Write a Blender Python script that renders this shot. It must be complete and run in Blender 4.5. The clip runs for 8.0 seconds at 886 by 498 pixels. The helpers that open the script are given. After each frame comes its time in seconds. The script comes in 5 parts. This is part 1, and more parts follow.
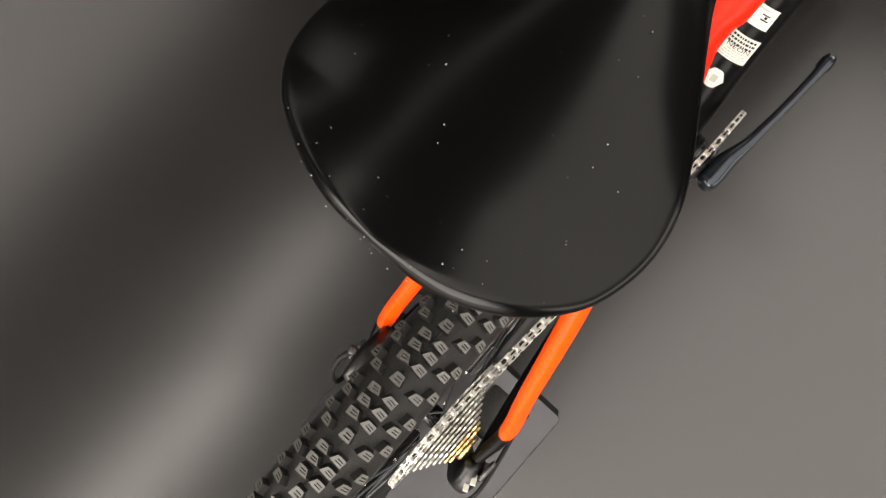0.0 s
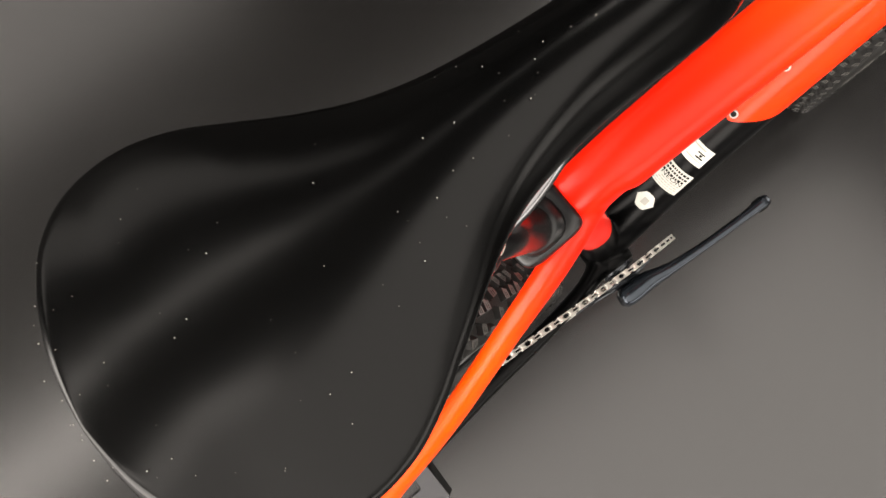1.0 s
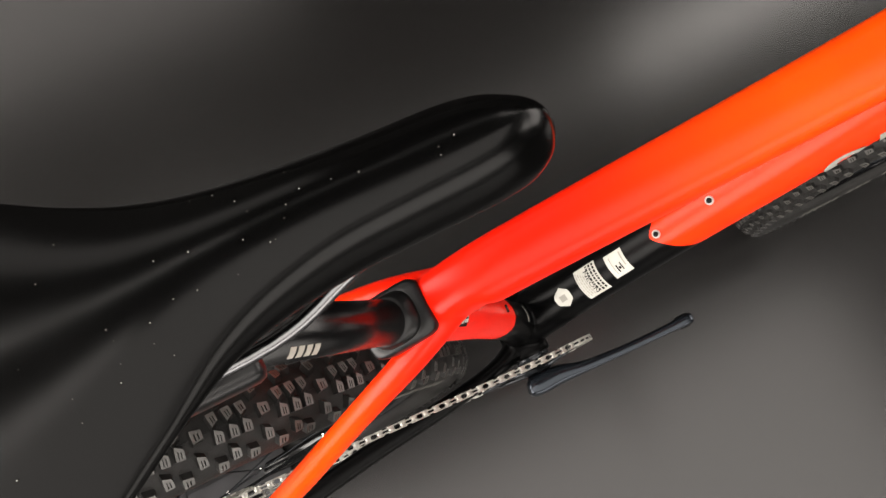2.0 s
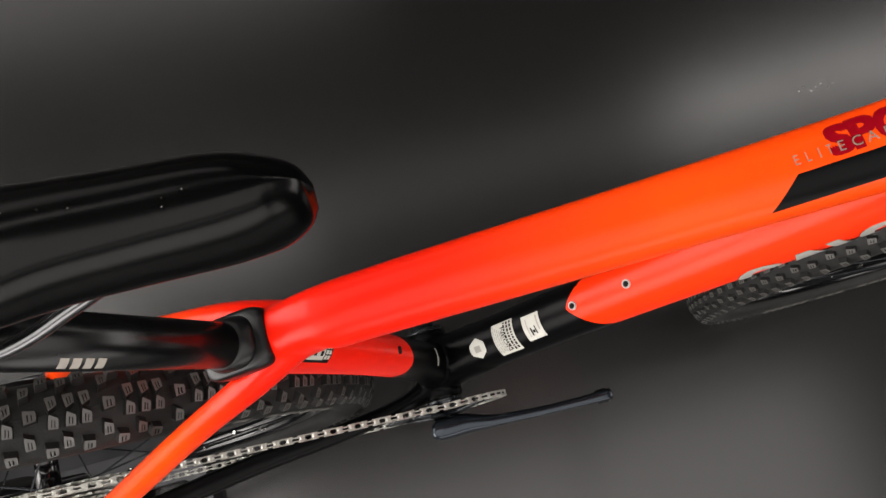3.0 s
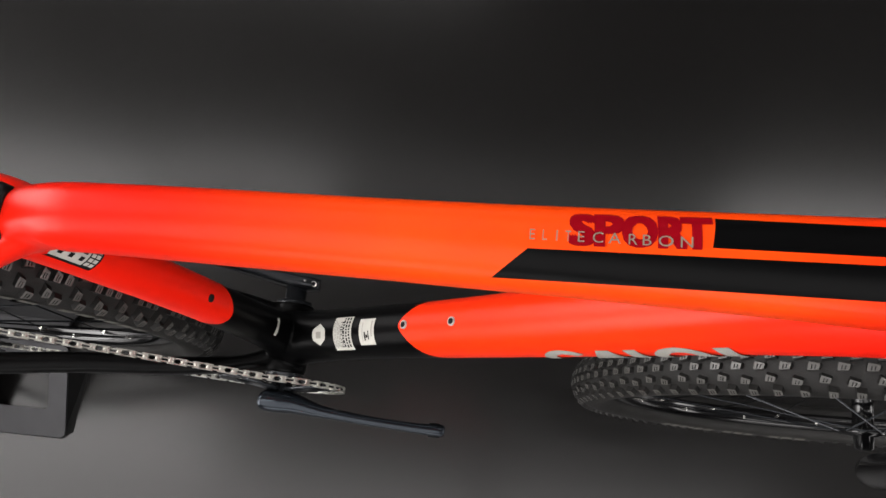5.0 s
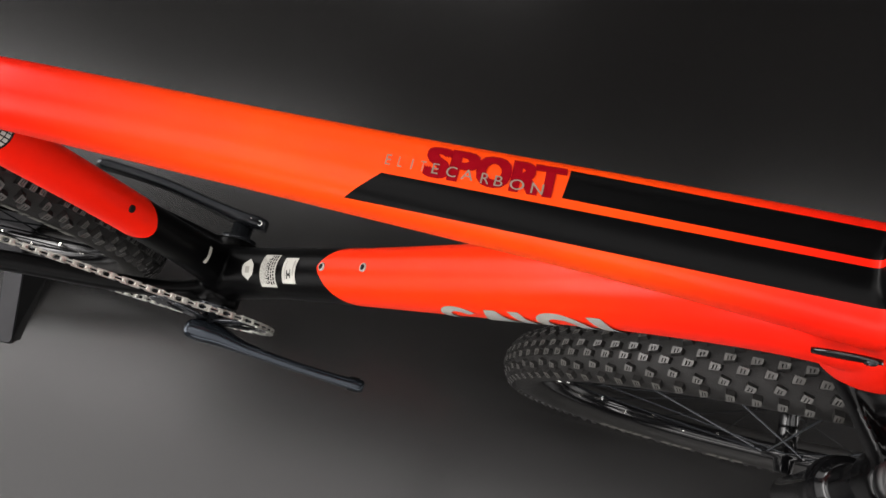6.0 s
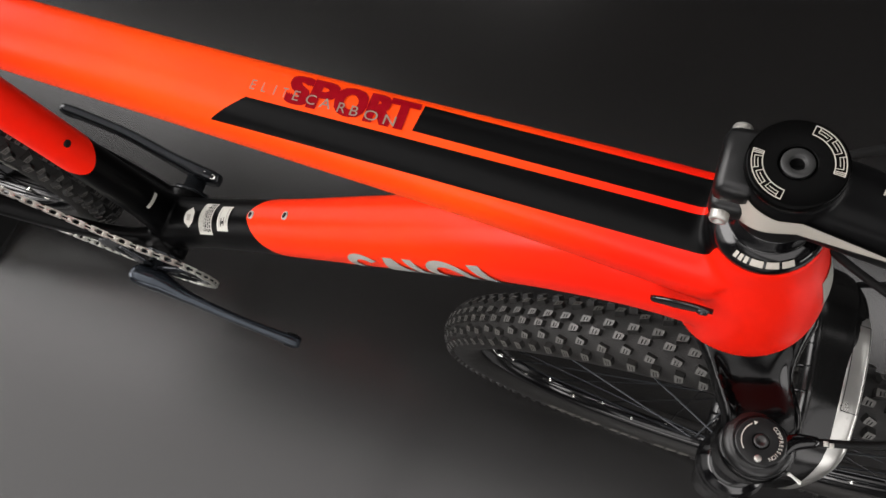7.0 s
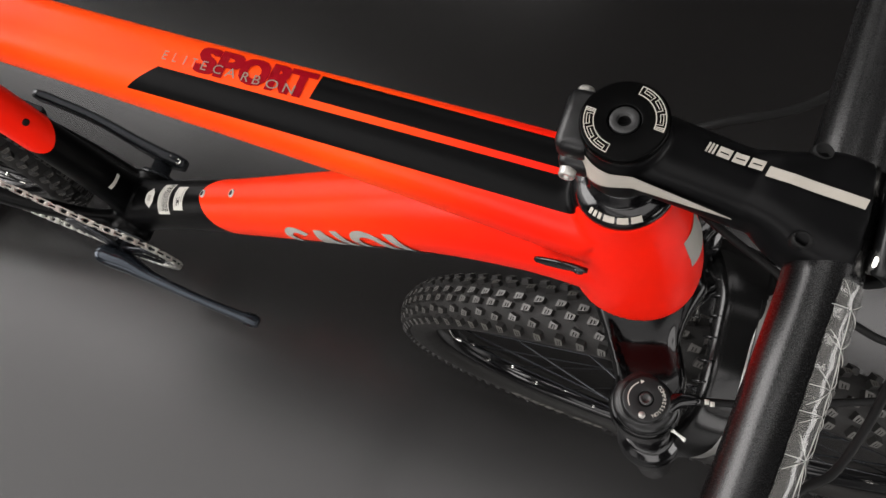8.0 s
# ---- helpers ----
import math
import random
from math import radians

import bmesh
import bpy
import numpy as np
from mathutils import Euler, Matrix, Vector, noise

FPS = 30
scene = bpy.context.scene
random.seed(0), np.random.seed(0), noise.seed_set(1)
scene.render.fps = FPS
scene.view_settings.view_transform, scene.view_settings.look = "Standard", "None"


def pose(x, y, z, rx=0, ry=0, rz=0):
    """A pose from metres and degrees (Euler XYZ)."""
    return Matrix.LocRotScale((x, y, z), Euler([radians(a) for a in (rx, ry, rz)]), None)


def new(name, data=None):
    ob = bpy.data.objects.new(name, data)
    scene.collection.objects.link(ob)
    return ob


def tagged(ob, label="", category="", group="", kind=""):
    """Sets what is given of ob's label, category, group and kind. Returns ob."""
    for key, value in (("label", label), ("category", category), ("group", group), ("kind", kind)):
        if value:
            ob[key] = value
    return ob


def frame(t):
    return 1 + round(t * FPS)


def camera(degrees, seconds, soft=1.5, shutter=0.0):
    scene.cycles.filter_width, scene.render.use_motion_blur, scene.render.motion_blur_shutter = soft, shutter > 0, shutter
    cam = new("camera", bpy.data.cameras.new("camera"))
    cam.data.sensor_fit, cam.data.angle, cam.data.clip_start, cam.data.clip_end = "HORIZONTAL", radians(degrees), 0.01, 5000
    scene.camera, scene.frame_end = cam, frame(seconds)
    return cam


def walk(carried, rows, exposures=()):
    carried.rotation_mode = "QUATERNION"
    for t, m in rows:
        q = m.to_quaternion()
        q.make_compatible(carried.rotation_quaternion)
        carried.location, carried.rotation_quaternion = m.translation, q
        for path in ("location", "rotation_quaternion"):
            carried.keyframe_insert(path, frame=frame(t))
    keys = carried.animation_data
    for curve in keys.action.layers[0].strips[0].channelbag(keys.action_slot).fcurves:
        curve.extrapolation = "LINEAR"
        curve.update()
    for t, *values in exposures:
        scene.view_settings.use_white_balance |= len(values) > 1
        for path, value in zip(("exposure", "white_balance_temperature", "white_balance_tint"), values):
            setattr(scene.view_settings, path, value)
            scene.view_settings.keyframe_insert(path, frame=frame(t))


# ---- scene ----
cam = camera(61.9, 8.0)
PATH = [
    (0, -0.3480, -0.0545, 1.1569, 10.79, 4.73, -47.95),
    (0.5, -0.3054, -0.0543, 1.1440, 12.41, 2.53, -43.62),
    (1, -0.2685, -0.0578, 1.1548, 13.52, 0.21, -38.01),
    (1.5, -0.2321, -0.0638, 1.1644, 14.94, -1.84, -32.13),
    (2, -0.1871, -0.0731, 1.1697, 15.86, -3.14, -27.24),
    (2.2, -0.1689, -0.0770, 1.1715, 15.90, -3.47, -25.24),
    (3.3, -0.0644, -0.0899, 1.1766, 16.33, -5.57, -12.21),
    (3.5, -0.0481, -0.0908, 1.1768, 16.35, -5.98, -10.08),
    (4, -0.0050, -0.0914, 1.1772, 15.83, -6.60, -4.68),
    (4.2, 0.0115, -0.0917, 1.1782, 15.49, -6.81, -2.38),
    (5.3, 0.1070, -0.1172, 1.1827, 14.30, -7.56, 8.94),
    (5.5, 0.1252, -0.1208, 1.1819, 13.87, -7.77, 10.96),
    (6, 0.1715, -0.1278, 1.1852, 13.04, -7.92, 14.77),
    (6.5, 0.2179, -0.1337, 1.1920, 12.46, -7.86, 17.45),
    (7, 0.2623, -0.1391, 1.2023, 12.23, -7.56, 19.06),
    (7.5, 0.2975, -0.1425, 1.2147, 12.15, -7.38, 19.73),
    (8, 0.3270, -0.1467, 1.2309, 12.46, -7.20, 19.88),
]
walk(cam, [(t, pose(x, y, z, rx, ry, rz)) for t, x, y, z, rx, ry, rz in PATH],
     exposures=[(0, 0.36, 6800, 10), (1.5, 0.31, 6700, 10), (2.2, -0.10, 6600, 10), (3.3, -0.34, 6350, 10), (5.5, -0.41, 6250, 10), (8.0, -0.36, 6250, 10)])

# ---- light ----
world = bpy.data.worlds.new("world")
scene.world = world
world.use_nodes = True
world.node_tree.nodes["Background"].inputs[0].default_value = (0.6, 0.65, 0.7, 1)
world.node_tree.nodes["Background"].inputs[1].default_value = 0.05


# ---- materials ----
def mat(name, color, rough=0.5, metal=0.0, coat=0.0, var=0.15, scale=40.0, bump=0.0, bscale=300.0, spec=0.5, rvar=0.08):
    m = bpy.data.materials.new(name)
    m.use_nodes = True
    nt = m.node_tree
    b = nt.nodes["Principled BSDF"]
    b.inputs["Roughness"].default_value = rough
    b.inputs["Metallic"].default_value = metal
    b.inputs["Coat Weight"].default_value = coat
    b.inputs["Coat Roughness"].default_value = 0.15
    b.inputs["Specular IOR Level"].default_value = spec
    tc = nt.nodes.new("ShaderNodeTexCoord")
    n1 = nt.nodes.new("ShaderNodeTexNoise")
    n1.inputs["Scale"].default_value = scale
    n1.inputs["Detail"].default_value = 6
    nt.links.new(tc.outputs["Object"], n1.inputs["Vector"])
    mix = nt.nodes.new("ShaderNodeMix")
    mix.data_type = "RGBA"
    mix.inputs[6].default_value = (*[c * (1 - var) for c in color], 1)
    mix.inputs[7].default_value = (*[min(1, c * (1 + var)) for c in color], 1)
    nt.links.new(n1.outputs["Fac"], mix.inputs[0])
    nt.links.new(mix.outputs[2], b.inputs["Base Color"])
    mr = nt.nodes.new("ShaderNodeMapRange")
    mr.inputs[3].default_value = max(0.02, rough - rvar)
    mr.inputs[4].default_value = min(1, rough + rvar)
    nt.links.new(n1.outputs["Fac"], mr.inputs[0])
    nt.links.new(mr.outputs[0], b.inputs["Roughness"])
    if bump:
        n2 = nt.nodes.new("ShaderNodeTexNoise")
        n2.inputs["Scale"].default_value = bscale
        n2.inputs["Detail"].default_value = 3
        nt.links.new(tc.outputs["Object"], n2.inputs["Vector"])
        bp = nt.nodes.new("ShaderNodeBump")
        bp.inputs["Strength"].default_value = bump
        bp.inputs["Distance"].default_value = 0.001
        nt.links.new(n2.outputs["Fac"], bp.inputs["Height"])
        nt.links.new(bp.outputs[0], b.inputs["Normal"])
    return m


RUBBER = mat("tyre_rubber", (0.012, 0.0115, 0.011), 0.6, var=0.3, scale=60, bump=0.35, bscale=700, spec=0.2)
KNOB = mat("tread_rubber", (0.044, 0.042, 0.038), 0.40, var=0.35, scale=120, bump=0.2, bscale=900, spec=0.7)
SADDLE = mat("saddle_cover", (0.0012, 0.0012, 0.0012), 0.20, var=0.2, bump=0.008, bscale=1800, spec=0.13, rvar=0.015)
BLACK = mat("satin_black_paint", (0.0035, 0.0035, 0.0037), 0.34, var=0.15, bump=0.05, bscale=1500, spec=0.3, rvar=0.03)
GLOSSBLACK = mat("gloss_black_paint", (0.0025, 0.0025, 0.0028), 0.12, var=0.1, spec=0.45, rvar=0.02)
BARPAINT = mat("grainy_black_paint", (0.0018, 0.0018, 0.0019), 0.26, var=0.3, scale=2500, bump=0.06, bscale=1300, spec=0.42)
BRACEPAINT = mat("fork_brace_paint", (0.004, 0.004, 0.004), 0.18, var=0.15, bump=0.02, bscale=900, spec=0.35, rvar=0.03)
FILM = mat("clear_film", (0.13, 0.128, 0.12), 0.16, var=0.4, scale=90, spec=1.0, rvar=0.06)
FILM.node_tree.nodes["Principled BSDF"].inputs["Alpha"].default_value = 0.6
STEEL = mat("chain_steel", (0.40, 0.395, 0.36), 0.34, metal=1.0, var=0.35, scale=250)
RAIL = mat("dark_rail_steel", (0.16, 0.16, 0.165), 0.22, metal=1.0, var=0.15, scale=120)
BRASS = mat("gold_steel", (0.70, 0.52, 0.25), 0.28, metal=1.0, var=0.2, scale=250)
CHROME = mat("polished_steel", (0.7, 0.69, 0.66), 0.2, metal=1.0, var=0.1, scale=200)
ALLOY = mat("black_anodised", (0.020, 0.022, 0.025), 0.22, metal=0.5, var=0.15, scale=100, bump=0.02, spec=0.4)
GREYALLOY = mat("grey_alloy", (0.32, 0.31, 0.29), 0.35, metal=0.6, var=0.1, scale=100)
GREY = mat("grey_decal", (0.26, 0.25, 0.225), 0.5, var=0.06, spec=0.2)
WHITE = mat("white_decal", (0.43, 0.425, 0.385), 0.5, var=0.08, scale=200, spec=0.2)
INK = mat("dark_ink", (0.0045, 0.0045, 0.0045), 0.6, var=0.1, spec=0.15)
CRIMSON = mat("crimson_decal", (0.20, 0.0006, 0.005), 0.5, var=0.06, spec=0.04)
THININK = mat("thin_silver_decal", (0.20, 0.150, 0.115), 0.45, var=0.06, spec=0.2)
BRACE_SHEEN = mat("brace_sheen_paint", (0.40, 0.395, 0.375), 0.30, metal=0.85, var=0.2, scale=60, bump=0.03, bscale=600)
CRANK = mat("crank_anodised", (0.022, 0.027, 0.034), 0.18, metal=0.7, var=0.2, scale=60, bump=0.02)
SILVERINK = mat("silver_decal", (0.35, 0.325, 0.285), 0.45, var=0.06, spec=0.2)
STEMBLACK = mat("stem_black", (0.0026, 0.0026, 0.0028), 0.36, var=0.2, scale=80, bump=0.02, bscale=1200, spec=0.08, rvar=0.04)
CROWNBLACK = mat("crown_black", (0.0014, 0.0014, 0.0015), 0.15, var=0.15, spec=0.17, rvar=0.03)
POSTBLACK = mat("post_black", (0.0025, 0.0025, 0.0027), 0.26, var=0.15, spec=0.3, rvar=0.03)
CAPBLACK = mat("cap_black", (0.0012, 0.0012, 0.0012), 0.2, var=0.1, spec=0.03, rvar=0.03)
GREYBOLT = mat("dark_steel_bolt", (0.030, 0.030, 0.030), 0.42, metal=0.6, var=0.3, scale=400)
STANDM = mat("stand_steel", (0.060, 0.060, 0.063), 0.40, metal=0.9, var=0.15, scale=30)
SIDEINK = mat("worn_tyre_print", (0.085, 0.082, 0.074), 0.6, var=0.3, scale=150, spec=0.15)
CREASE = mat("film_fold", (0.40, 0.395, 0.37), 0.3, var=0.2, scale=300, spec=0.8)
PLASTIC = mat("white_plastic", (0.7, 0.69, 0.65), 0.4, var=0.04)
WALL = mat("dark_wall_paint", (0.04, 0.038, 0.036), 0.6, var=0.1, scale=3)
FLOOR = mat("floor_vinyl", (0.0068, 0.0064, 0.0063), 0.215, var=0.10, scale=4, spec=0.62, rvar=0.02)


def lamp_mat(strength):
    m = bpy.data.materials.new("lamp_diffuser")
    m.use_nodes = True
    b = m.node_tree.nodes["Principled BSDF"]
    b.inputs["Base Color"].default_value = (0.8, 0.8, 0.8, 1)
    b.inputs["Emission Color"].default_value = (1.0, 0.945, 0.895, 1)
    b.inputs["Emission Strength"].default_value = strength
    return m


def frame_paint():
    """Neon orange carbon frame with black lower tubes and two black stripes on the top tube."""
    m = mat("frame_paint", (0.74, 0.0105, 0.0018), 0.31, var=0.03, scale=12, bump=0.015, bscale=900, spec=0.14)
    nt = m.node_tree
    b = nt.nodes["Principled BSDF"]
    tc = nt.nodes.new("ShaderNodeTexCoord")
    sp = nt.nodes.new("ShaderNodeSeparateXYZ")
    nt.links.new(tc.outputs["Object"], sp.inputs[0])

    def op(kind, a, c=0.0):
        n = nt.nodes.new("ShaderNodeMath")
        n.operation = kind
        for k, v in enumerate((a, c)):
            if isinstance(v, (int, float)):
                n.inputs[k].default_value = v
            else:
                nt.links.new(v, n.inputs[k])
        return n.outputs[0]

    add, sub, mul = (lambda a, c: op("ADD", a, c)), (lambda a, c: op("SUBTRACT", a, c)), (lambda a, c: op("MULTIPLY", a, c))
    less, more = (lambda a, c: op("LESS_THAN", a, c)), (lambda a, c: op("GREATER_THAN", a, c))
    X, Y, Z = sp.outputs
    top = add(mul(X, 0.2187), 0.7955)
    below = sub(top, Z)
    # lower down tube: a tongue of orange that starts at the rear bottle boss
    s = add(mul(X, 0.63), mul(Z, 0.777))
    h = sub(mul(Z, 0.63), mul(X, 0.777))
    up = sub(0.2305, h)
    chord = op("SQRT", add(add(mul(Y, Y), mul(up, up)), 0.00001))
    down_black = mul(less(sub(s, mul(chord, 0.95)), DT_EDGE), mul(more(X, 0.03), more(below, 0.07)))
    # seat tube
    side = add(mul(Y, 0.75), mul(add(X, 0.055), 0.45))
    side = add(side, 0.006)
    seat_black = mul(less(sub(Z, mul(mul(side, side), 32.0)), 0.497), mul(less(X, 0.03), more(X, -0.15)))
    stay_black = mul(less(Z, 0.405), less(X, -0.15))
    # top tube stripes
    e1 = add(mul(sub(X, 0.1580), 0.026), -0.0056)
    diag = sub(sub(X, 0.1580), mul(add(Y, 0.0056), 1.03))
    e0 = add(mul(sub(X, 0.150), 0.012), -0.0203)
    s1 = mul(mul(mul(more(diag, 0.0), less(Y, e1)), more(Y, e0)), mul(less(below, 0.020), less(X, 0.43)))
    e2 = add(mul(sub(X, 0.2475), 0.020), 0.0014)
    e3 = add(mul(sub(X, 0.2475), 0.021), 0.0175)
    s2 = mul(mul(more(X, add(mul(Y, 0.12), 0.2462)), more(Y, e2)), mul(less(Y, e3), less(below, 0.012)))
    s2 = mul(s2, less(X, 0.43))
    mask = op("MINIMUM", add(add(add(down_black, seat_black), stay_black), add(s1, s2)), 1.0)
    old = b.inputs["Base Color"].links[0].from_socket

    def ramp(v, lo, hi):
        n = nt.nodes.new("ShaderNodeMapRange")
        n.interpolation_type = "SMOOTHSTEP"
        nt.links.new(v, n.inputs[0])
        n.inputs[1].default_value, n.inputs[2].default_value = lo, hi
        return n.outputs[0]

    # stronger light is painted into the coat: orange along the tubes' middle and lower stays, red at both ends
    lit_fade = mul(mul(ramp(X, -0.07, 0.11), sub(1.0, ramp(X, 0.26, 0.38))), sub(1.0, mul(ramp(below, 0.05, 0.09), 0.65)))
    lit_fade = add(lit_fade, ramp(mul(X, -1.0), 0.14, 0.24))
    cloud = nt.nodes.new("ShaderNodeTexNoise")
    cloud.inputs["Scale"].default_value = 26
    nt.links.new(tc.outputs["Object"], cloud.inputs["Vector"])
    lit_fade = mul(lit_fade, add(mul(cloud.outputs["Fac"], 0.5), 0.72))
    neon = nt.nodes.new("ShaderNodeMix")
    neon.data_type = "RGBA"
    nt.links.new(lit_fade, neon.inputs[0])
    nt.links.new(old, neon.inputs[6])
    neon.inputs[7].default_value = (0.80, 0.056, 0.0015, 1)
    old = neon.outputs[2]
    mix = nt.nodes.new("ShaderNodeMix")
    mix.data_type = "RGBA"
    nt.links.new(mask, mix.inputs[0])
    nt.links.new(old, mix.inputs[6])
    mix.inputs[7].default_value = (0.0015, 0.0015, 0.0016, 1)
    nt.links.new(mix.outputs[2], b.inputs["Base Color"])
    nt.links.new(sub(0.14, mul(mask, 0.075)), b.inputs["Specular IOR Level"])
    return m


DT_EDGE = 0.462
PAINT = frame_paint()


# ---- mesh helpers ----
def link(name, bm, material, parent=None, label="", smooth=True):
    me = bpy.data.meshes.new(name)
    bmesh.ops.recalc_face_normals(bm, faces=bm.faces)
    bm.to_mesh(me)
    bm.free()
    for m in material if isinstance(material, (list, tuple)) else [material]:
        me.materials.append(m)
    if smooth:
        me.shade_smooth()
    ob = new(name, me)
    ob.parent = parent
    if label:
        tagged(ob, label)
    return ob


part = link


def empty(name, label, category, group="", kind=""):
    return tagged(new(name), label, category, group, kind)


def ring(center, right, up, w, h, p, n):
    out = []
    for k in range(n):
        a = 2 * math.pi * k / n
        c, s = math.cos(a), math.sin(a)
        e = 2 / p
        out.append(Vector(center) + right * (w * math.copysign(abs(c) ** e, c)) + up * (h * math.copysign(abs(s) ** e, s)))
    return out


def loft(bm, secs, n=24, caps=True):
    """secs: rows of centre, right, up, half width, half height, exponent."""
    rings = []
    for c, r, u, w, h, p in secs:
        rings.append([bm.verts.new(v) for v in ring(c, Vector(r), Vector(u), w, h, p, n)])
    for a, b in zip(rings, rings[1:]):
        for k in range(n):
            bm.faces.new((a[k], a[(k + 1) % n], b[(k + 1) % n], b[k]))
    if caps:
        bm.faces.new(rings[0])
        bm.faces.new(rings[-1])
    return rings


def catmull(pts, m):
    """A smooth row of points through rows of numbers."""
    P = [np.array(p, float) for p in pts]
    P = [2 * P[0] - P[1]] + P + [2 * P[-1] - P[-2]]
    out = []
    for i in range(1, len(P) - 2):
        for k in range(m):
            t = k / m
            a, b, c, d = P[i - 1 : i + 3]
            out.append(0.5 * (2 * b + (c - a) * t + (2 * a - 5 * b + 4 * c - d) * t * t + (3 * b - a - 3 * c + d) * t**3))
    out.append(P[-2])
    return out


def tube(bm, pts, m=6, n=20, side=(0, 1, 0), caps=True):
    """A tube along rows of x, y, z, half width (along side), half height, exponent."""
    rows = catmull(pts, m)
    C = [Vector(r[:3]) for r in rows]
    secs = []
    for i, r in enumerate(rows):
        d = (C[min(i + 1, len(C) - 1)] - C[max(i - 1, 0)]).normalized()
        s = Vector(side)
        s = (s - d * s.dot(d)).normalized()
        secs.append((C[i], s, s.cross(d), r[3], r[4], r[5]))
    return loft(bm, secs, n, caps)


def lathe(bm, profile, origin, axis, n=32, close=False):
    """Turns rows of (radius, distance along the axis) round the axis."""
    ax = Vector(axis).normalized()
    q = ax.to_track_quat("Z", "Y").to_matrix()
    o = Vector(origin)
    rings = []
    for r, d in profile:
        rings.append([bm.verts.new(o + q @ Vector((r * math.cos(2 * math.pi * k / n), r * math.sin(2 * math.pi * k / n), d))) for k in range(n)])
    pairs = list(zip(rings, rings[1:])) + ([(rings[-1], rings[0])] if close else [])
    for a, b in pairs:
        for k in range(n):
            bm.faces.new((a[k], a[(k + 1) % n], b[(k + 1) % n], b[k]))
    if not close:
        bm.faces.new(rings[0])
        bm.faces.new(rings[-1])


def box(bm, center, size, m=None, bevel=0.0):
    mm = Matrix.Translation(center) @ (m or Matrix()) @ Matrix.Diagonal((*size, 1))
    got = bmesh.ops.create_cube(bm, size=1, matrix=mm)
    if bevel:
        es = list({e for v in got["verts"] for e in v.link_edges})
        bmesh.ops.bevel(bm, geom=es, offset=bevel, segments=2, affect="EDGES", profile=0.5)


# ---- room ----
def slab(name, lo, hi, material, label):
    bm = bmesh.new()
    box(bm, [(a + b) / 2 for a, b in zip(lo, hi)], [b - a for a, b in zip(lo, hi)])
    return tagged(link(name, bm, material, smooth=False), label, name.split("_")[0], kind="structure")


ROOM = 4.4
slab("floor", (-6.6, -6.6, -0.1), (8.2, 6.6, 0), FLOOR, "smooth dark grey satin studio floor")
slab("wall_north", (-6.6, 6.6, 0), (8.2, 6.7, ROOM), WALL, "plain dark grey painted wall")
slab("wall_south", (-6.6, -6.7, 0), (8.2, -6.6, ROOM), WALL, "plain dark grey painted wall")
slab("wall_east", (8.2, -6.6, 0), (8.3, 6.6, ROOM), WALL, "plain dark grey painted wall")
slab("wall_west", (-6.7, -6.6, 0), (-6.6, 6.6, ROOM), WALL, "plain dark grey painted wall")
slab("ceiling", (-6.6, -6.6, ROOM), (8.2, 6.6, ROOM + 0.1), WALL, "plain dark grey ceiling")


def ceiling_lamp(x, y, sx, sy, strength, label, turn=0.0):
    lamp = empty("ceiling_lamp", label, "lamp", "lamps under the ceiling")
    lamp.location, lamp.rotation_euler = (x, y, ROOM), (0, 0, turn)
    bm = bmesh.new()
    box(bm, (0, 0, -0.03), (sx + 0.04, sy + 0.04, 0.05), bevel=0.006)
    part("housing", bm, GREYALLOY, lamp, smooth=False)
    bm = bmesh.new()
    box(bm, (0, 0, -0.06), (sx, sy, 0.01))
    part("diffuser", bm, lamp_mat(strength), lamp, "glowing white diffuser", smooth=False)
    return lamp


def added_wall_lamp(x, y, z, sy, sz, strength, label, turn=0.0):
    """An unseen flat light box added on a wall; it faces east, or west where x is past the middle, before its turn."""
    lamp = empty("added_light_box", label, "light box", "light boxes on the walls")
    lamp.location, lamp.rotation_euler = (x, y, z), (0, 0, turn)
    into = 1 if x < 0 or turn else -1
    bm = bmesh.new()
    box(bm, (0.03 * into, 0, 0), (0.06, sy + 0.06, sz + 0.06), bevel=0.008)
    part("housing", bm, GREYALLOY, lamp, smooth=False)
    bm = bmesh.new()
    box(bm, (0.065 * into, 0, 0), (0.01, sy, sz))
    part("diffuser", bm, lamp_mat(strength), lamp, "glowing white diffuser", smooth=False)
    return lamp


ceiling_lamp(-3.15, 1.50, 3.2, 0.28, 10.5, "long white tube lamp under the dark ceiling", 0.03)
ceiling_lamp(-0.85, 1.72, 1.3, 0.30, 6, "slim white tube lamp under the dark ceiling", 0.05)
ceiling_lamp(1.40, 1.90, 2.9, 0.30, 1.3, "slim white tube lamp under the dark ceiling", 0.03)
ceiling_lamp(4.65, 2.02, 3.4, 0.36, 9, "long white tube lamp under the dark ceiling", 0.03)
ceiling_lamp(-0.6, -2.15, 8.0, 3.7, 2.35, "unseen wide soft white panel lamp under the dark ceiling")
# added out of view, only to brighten the bike's right-hand faces
ceiling_lamp(0.3, -5.4, 7.8, 1.6, 0.7, "unseen wide soft white panel lamp under the dark ceiling")
ceiling_lamp(-2.9, -0.13, 4.2, 0.42, 5.0, "slim soft white panel lamp under the dark ceiling")
ceiling_lamp(-1.9, 5.2, 5.4, 2.6, 1.5, "soft white panel lamp under the dark ceiling")
# unseen boxes, added for the side light that rims and film reflect
added_wall_lamp(-6.6, -0.4, 2.15, 9.0, 4.0, 12, "unseen wide bright white light box added on the dark wall")
# this one is added to brighten the bike's right-hand faces
added_wall_lamp(0.8, -6.6, 2.0, 8.0, 2.8, 3.6, "unseen wide soft white light box added on the dark wall", math.pi / 2)
